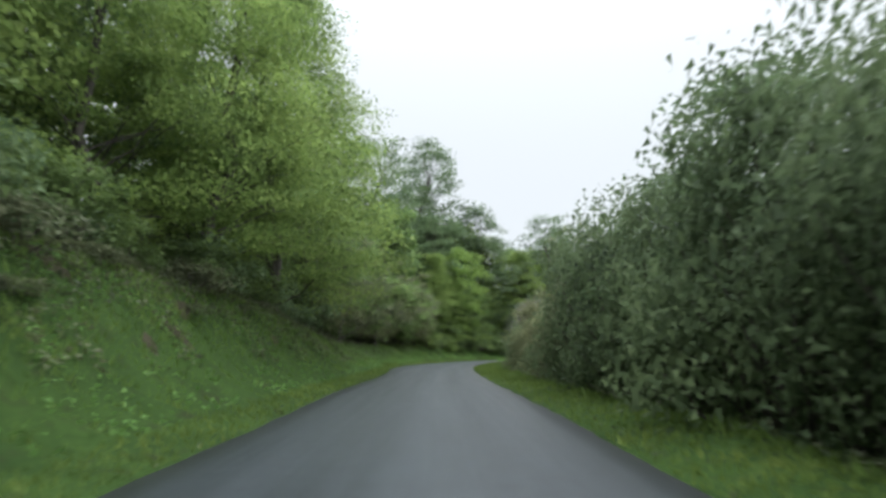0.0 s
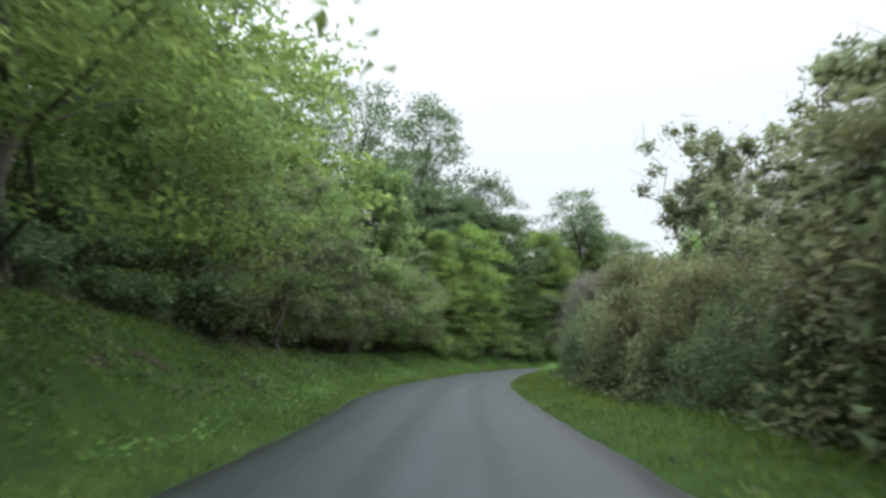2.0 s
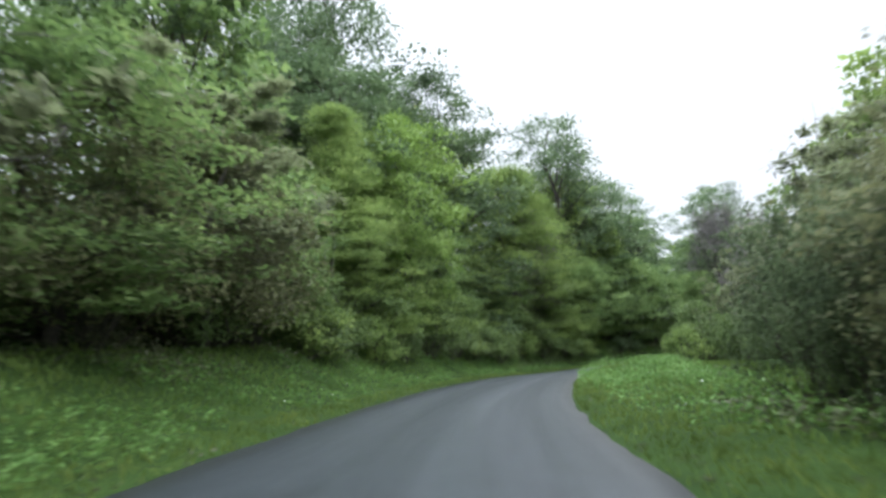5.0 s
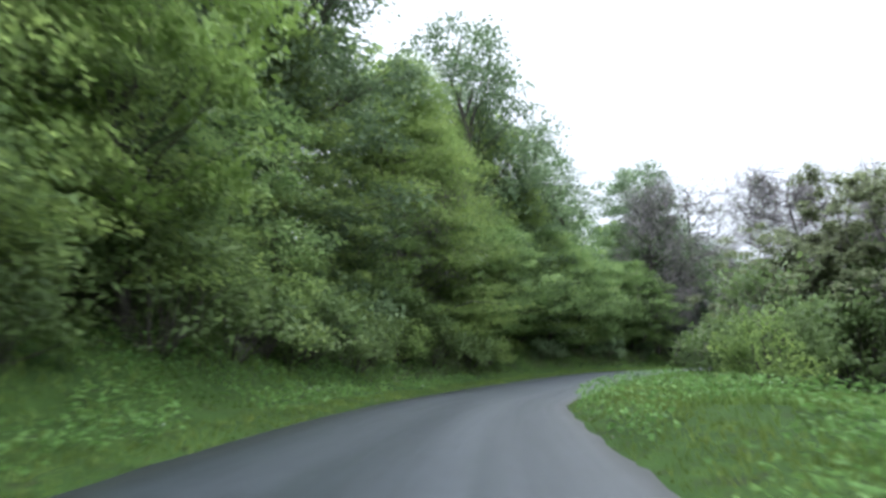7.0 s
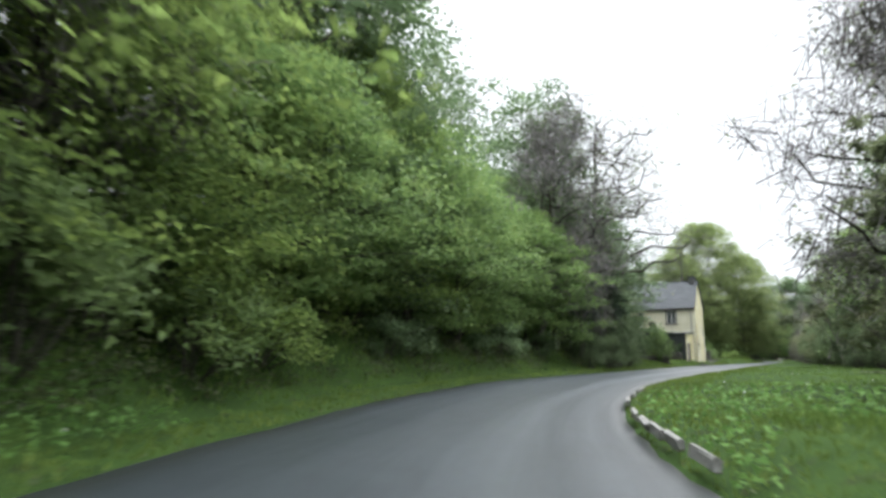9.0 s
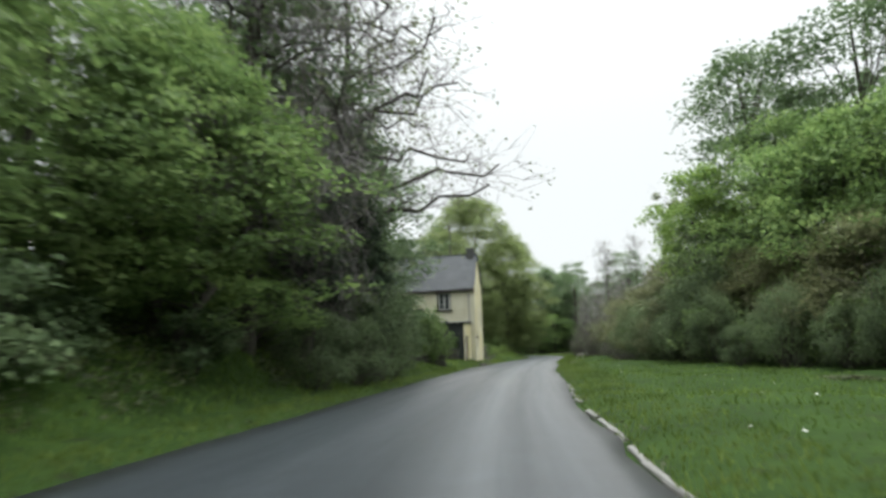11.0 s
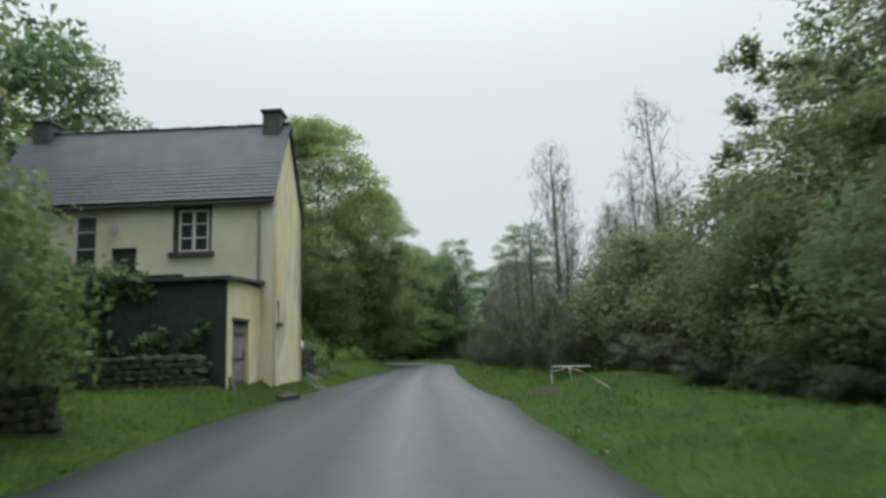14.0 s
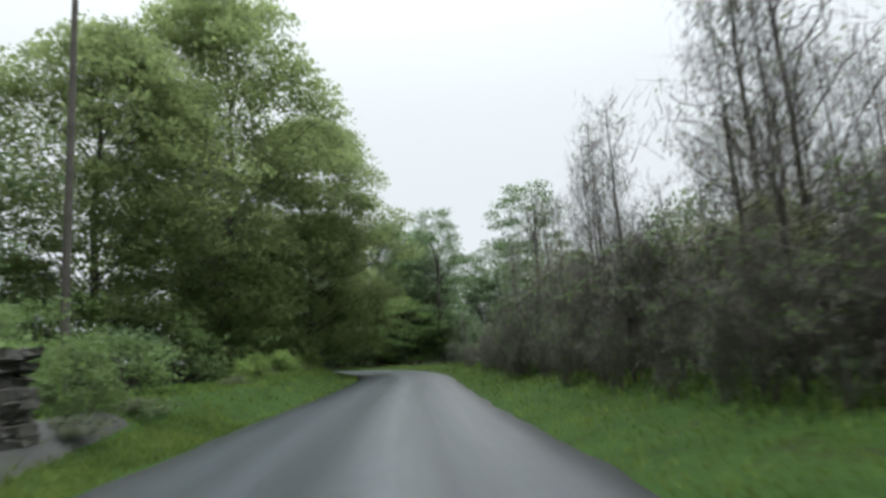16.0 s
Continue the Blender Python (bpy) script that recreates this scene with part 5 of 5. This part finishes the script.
def patch(name, centre, rx, ry, turn, mat, label, category, lift=0.03, seed=1):
    """A thin uneven patch lying on the ground."""
    verts, faces, n = [], [], 36
    for r in range(6):
        for k in range(n):
            a = 2 * math.pi * k / n
            wob = 1 + 0.3 * noise.noise((math.cos(a) * 2, math.sin(a) * 2, seed)) + 0.3 * noise.noise((math.cos(a) * 6, math.sin(a) * 6, seed + 4))
            d = Vector((math.cos(a) * rx * wob * r / 5, math.sin(a) * ry * wob * r / 5, 0))
            d.rotate(Euler((0, 0, radians(turn))))
            verts.append((centre[0] + d.x, centre[1] + d.y, r))
    z = height(np.array(verts)[:, :2])
    verts = [(x, y, zz + lift * (1 - (r / 5) ** 4) - (0.03 if r == 5 else 0)) for (x, y, r), zz in zip(verts, z)]
    for r in range(5):
        for k in range(n):
            a, b = r * n + k, r * n + (k + 1) % n
            faces.append((a, a + n, b + n, b))
    ob = mesh_object(name, verts, faces, mat, smooth=True)
    return tagged(ob, label, category, kind="structure")


patch("earth_patch", (19.5, 52.8), 1.3, 0.45, 62, BROWN_EARTH, "bare trampled brown earth beside the barrier", "earth", 0.03, 3)
patch("earth_patch", (21.4, 48.9), 1.1, 0.45, 70, BROWN_EARTH, "bare trampled brown earth at the wood's edge", "earth", 0.03, 5)


def build_apron():
    """A gravel entrance that leaves the road beside the gable and runs behind a strip of grass."""
    runs, across = np.arange(181.2, 189.0, 0.25), np.linspace(0, 1, 9)
    verts, faces = [], []
    for run in runs:
        wide = float(half_width(run, True))
        inner = wide + float(np.interp(run, [181.2, 182.8, 185.0, 189.0], [-0.15, -0.1, 0.75, 1.1])) + 0.12 * noise.noise((run * 0.9, 3.0, 0))
        outer = wide + float(np.interp(run, [181.2, 182.8, 186, 189], [0.05, 1.3, 2.2, 2.4])) + 0.15 * noise.noise((run * 0.8, 7.0, 0))
        i = int(np.clip(np.searchsorted(RUN, run), 0, len(RUN) - 1))
        for c in across:
            x, y = MIDDLE[i] + ALONG[i] * (run - RUN[i]) + LEFT[i] * (inner + (outer - inner) * c)
            lift = 0.035 if 0 < c < 1 else -0.03
            verts.append((x, y, on_ground(x, y, 0) + lift + 0.012 * noise.noise((x * 3, y * 3, 1))))
    n = len(across)
    for k in range(len(runs) - 1):
        for j in range(n - 1):
            a = k * n + j
            faces.append((a + 1, a, a + n, a + n + 1))
    ob = mesh_object("driveway", verts, faces, GRAVEL, smooth=True)
    return tagged(ob, "grey gravel entrance beside the house", "driveway", kind="structure")


build_apron()

# bare soil and dead leaves showing through on the steep bank
soil = random.Random(8)
for k in range(16):
    run, off = 8 + 1.7 * k + soil.uniform(-0.6, 0.6), soil.uniform(5.6, 8.4)
    patch("earth_patch", spot(run, off), soil.uniform(0.35, 0.8), soil.uniform(0.15, 0.32), 134 + soil.uniform(-35, 35), BROWN_EARTH, "bare brown soil and dead leaves on the bank", "earth", 0.05, 11 + k)

# broken pale kerb along the inside of the bend
kerb = thing("kerb", pose(0, 0, 0), "broken pale concrete kerb at the road's edge", "kerb", kind="structure")
kr = random.Random(5)
run = 108.0
while run < 147:
    long = kr.uniform(0.7, 1.3)
    if kr.random() < 0.85:
        i = int(np.searchsorted(RUN, run))
        o = MIDDLE[i] - LEFT[i] * (float(half_width(run, False)) + 0.03 + kr.uniform(-0.02, 0.03))
        bm = bmesh.new()
        add_box(bm, -long / 2 + 0.03, long / 2 - 0.03, -0.045, 0.045, -0.1, 0.03 + kr.uniform(-0.015, 0.015), 0.02)
        for v in bm.verts:
            v.co += Vector((kr.gauss(0, 0.012), kr.gauss(0, 0.012), kr.gauss(0, 0.006)))
        piece = part("kerb_stone", bm, KERB, kerb)
        piece.matrix_basis = pose(o[0], o[1], 0, 0, 0, math.degrees(math.atan2(ALONG[i][1], ALONG[i][0])) + kr.uniform(-1.5, 1.5))
    run += long

# garden hedge and shrubs beyond the gate
plant(hazel[0], 17.2, 70.5, 0.46, 0.42, 20)
plant(hazel[1], 16.0, 70.9, 0.50, 0.5, 100)
plant(hazel[0], 15.2, 73.2, 0.75, 0.8, 100)
plant(brown[0], 17.3, 69.4, 0.33, 0.45, 40)
plant(brown[1], 18.1, 71.4, 0.35, 0.5, 140)
plant(hazel[1], 17.6, 75.8, 0.5, 0.6, 220)
plant(hazel[0], 15.5, 78.0, 0.9, 1.0, 40)
plant(hazel[1], 12.5, 74.0, 0.9, 1.0, 80)
plant(dim[0], 13.5, 80.0, 1.2, 1.1, 10)
for x, y, k in ((17.8, 82.5, 0.7), (15.6, 84.0, 0.85), (13.0, 85.5, 1.0), (19.5, 86.5, 0.75), (17.0, 88.5, 0.95), (11.0, 83.0, 1.1)):
    plant(rnd.choice(dim + hazel), x, y, k * 1.4, 1.1, rnd.uniform(0, 360))


# ---- ground cover ----
def scatter(n, run0, run1, off0, off1, seed):
    """Random places between two runs and two distances from the road's edge (left positive, right negative)."""
    rng = np.random.default_rng(seed)
    run, d = rng.uniform(run0, run1, n), rng.uniform(0, 1, n)
    i = np.clip(np.searchsorted(RUN, run), 0, len(RUN) - 1)
    left = off1 > 0
    off = (half_width(run, left) + abs(off0) + (abs(off1) - abs(off0)) * d) * (1 if left else -1)
    return rng, MIDDLE[i] + ALONG[i] * (run - RUN[i])[:, None] + LEFT[i] * off[:, None]


def blades(rng, xy, tall, width, clump=0.35):
    """Grass blades standing on the ground, taller in tufts."""
    n = len(xy)
    z = height(xy) - 0.02
    tuft = np.array([noise.noise((x * 1.3, y * 1.3, 1.0)) for x, y in xy])
    h = tall * (0.65 + clump * 1.6 * np.clip(tuft + 0.25, 0, 1)) * rng.uniform(0.6, 1.3, n)
    a = rng.uniform(0, 2 * np.pi, n)
    side = np.stack([np.cos(a), np.sin(a), 0 * a], 1) * (width * rng.uniform(0.6, 1.3, n))[:, None]
    b = rng.uniform(0, 2 * np.pi, n)
    lean = np.stack([np.cos(b), np.sin(b), 0 * b], 1) * (h * rng.uniform(0.15, 0.75, n))[:, None]
    foot = np.c_[xy, z]
    tip = foot + lean + np.c_[0 * h, 0 * h, h]
    return np.stack([foot - side * 0.6, foot + side * 0.6, tip], 1)


def grass(name, mat, pieces, label):
    quads = []
    for seed, (n, run0, run1, off0, off1, tall, width) in enumerate(pieces):
        rng, xy = scatter(n, run0, run1, off0, off1, 40 + seed)
        quads.append(blades(rng, xy, tall, width))
    ob = new(name, blades_mesh(name, np.concatenate(quads), mat))
    return tagged(ob, label, "grass", kind="stuff")


grass(
    "verge_grass",
    LAWN_TUFT,
    [
        (20000, -6, 95, 0.0, 1.6, 0.13, 0.026),
        (19000, 95, 190, 0.0, 1.6, 0.12, 0.026),
        (20000, -6, 95, 0.0, -1.8, 0.13, 0.026),
        (19000, 95, 190, 0.0, -1.8, 0.12, 0.026),
        (9000, 160, 182, 0.0, 3.5, 0.13, 0.026),
        (6000, 182, 192, 0.0, 1.0, 0.12, 0.026),
        (5000, 190, 250, 0.0, 2.5, 0.16, 0.05),
        (5000, 190, 250, 0.0, -3.0, 0.16, 0.05),
    ],
    "short fresh green grass along the road's edge",
)
grass(
    "bank_grass",
    GRASS,
    [
        (30000, -6, 80, 1.4, 6.0, 0.22, 0.036),
        (16000, 80, 165, 1.4, 4.5, 0.24, 0.042),
        (12000, 60, 112, -1.7, -8.5, 0.24, 0.042),
        (16000, 108, 180, -1.7, -9.0, 0.14, 0.038),
        (6000, 150, 182, 1.4, 6.0, 0.16, 0.042),
        (7000, -6, 60, -1.6, -3.6, 0.24, 0.042),
        (7000, 176, 235, -1.7, -5.0, 0.2, 0.05),
        (5000, 180, 225, 1.4, 5.0, 0.18, 0.05),
    ],
    "long tufted grass on the bank and the meadow",
)


def herbs(name, mat, pieces, size, label, category):
    """Low broad-leaved plants in patches."""
    quads = []
    for seed, (n, run0, run1, off0, off1, tall) in enumerate(pieces):
        rng, xy = scatter(n, run0, run1, off0, off1, 80 + seed + len(name))
        keep = np.array([noise.noise((x * 0.45, y * 0.45, 4.0)) for x, y in xy]) > -0.05
        xy = xy[keep]
        z = height(xy) + rng.uniform(0.0, tall, len(xy)) + 0.02
        quads.append(leaves(rng, np.c_[xy, z], size, 0.1, 1.4))
    ob = new(name, blades_mesh(name, np.concatenate(quads), mat))
    return tagged(ob, label, category, kind="stuff")


herbs("verge_herbs", HERB, [(18000, 40, 110, 0.5, 4.0, 0.4), (17000, 74, 114, -0.15, -5.0, 0.5), (5000, 60, 84, -0.6, -5.0, 0.35), (6000, -5, 40, 0.8, 4.5, 0.2)], 0.065, "leafy nettles and cow parsley on the verge", "weeds")
herbs("bank_brambles", LITTER, [(24000, -5, 60, 2.2, 8.5, 0.35), (26000, 100, 160, 1.8, 7.0, 0.4), (14000, 60, 100, 3, 8, 0.5), (9000, 5, 66, -1.9, -5.0, 0.25), (5000, 176, 260, -3.0, -5.5, 0.35)], 0.08, "brown-green brambles and ivy on the bank", "brambles")
PETAL = rough_surface("white_petals", (0.75, 0.75, 0.7), (0.85, 0.85, 0.82), 5, 0.7, 30, 0.1)
herbs("wild_flowers", PETAL, [(110, 62, 108, -0.5, -5.0, 0.5), (60, 40, 108, 0.4, 2.0, 0.4), (110, 108, 165, -0.6, -7.0, 0.15)], 0.045, "scattered small white wild flowers in the grass", "flowers")
herbs("fallen_leaves", LITTER, [(500, -5, 180, 0.0, 0.4, 0.02), (500, -5, 180, 0.0, -0.4, 0.02)], 0.06, "brown leaf litter along the road's edge", "litter")
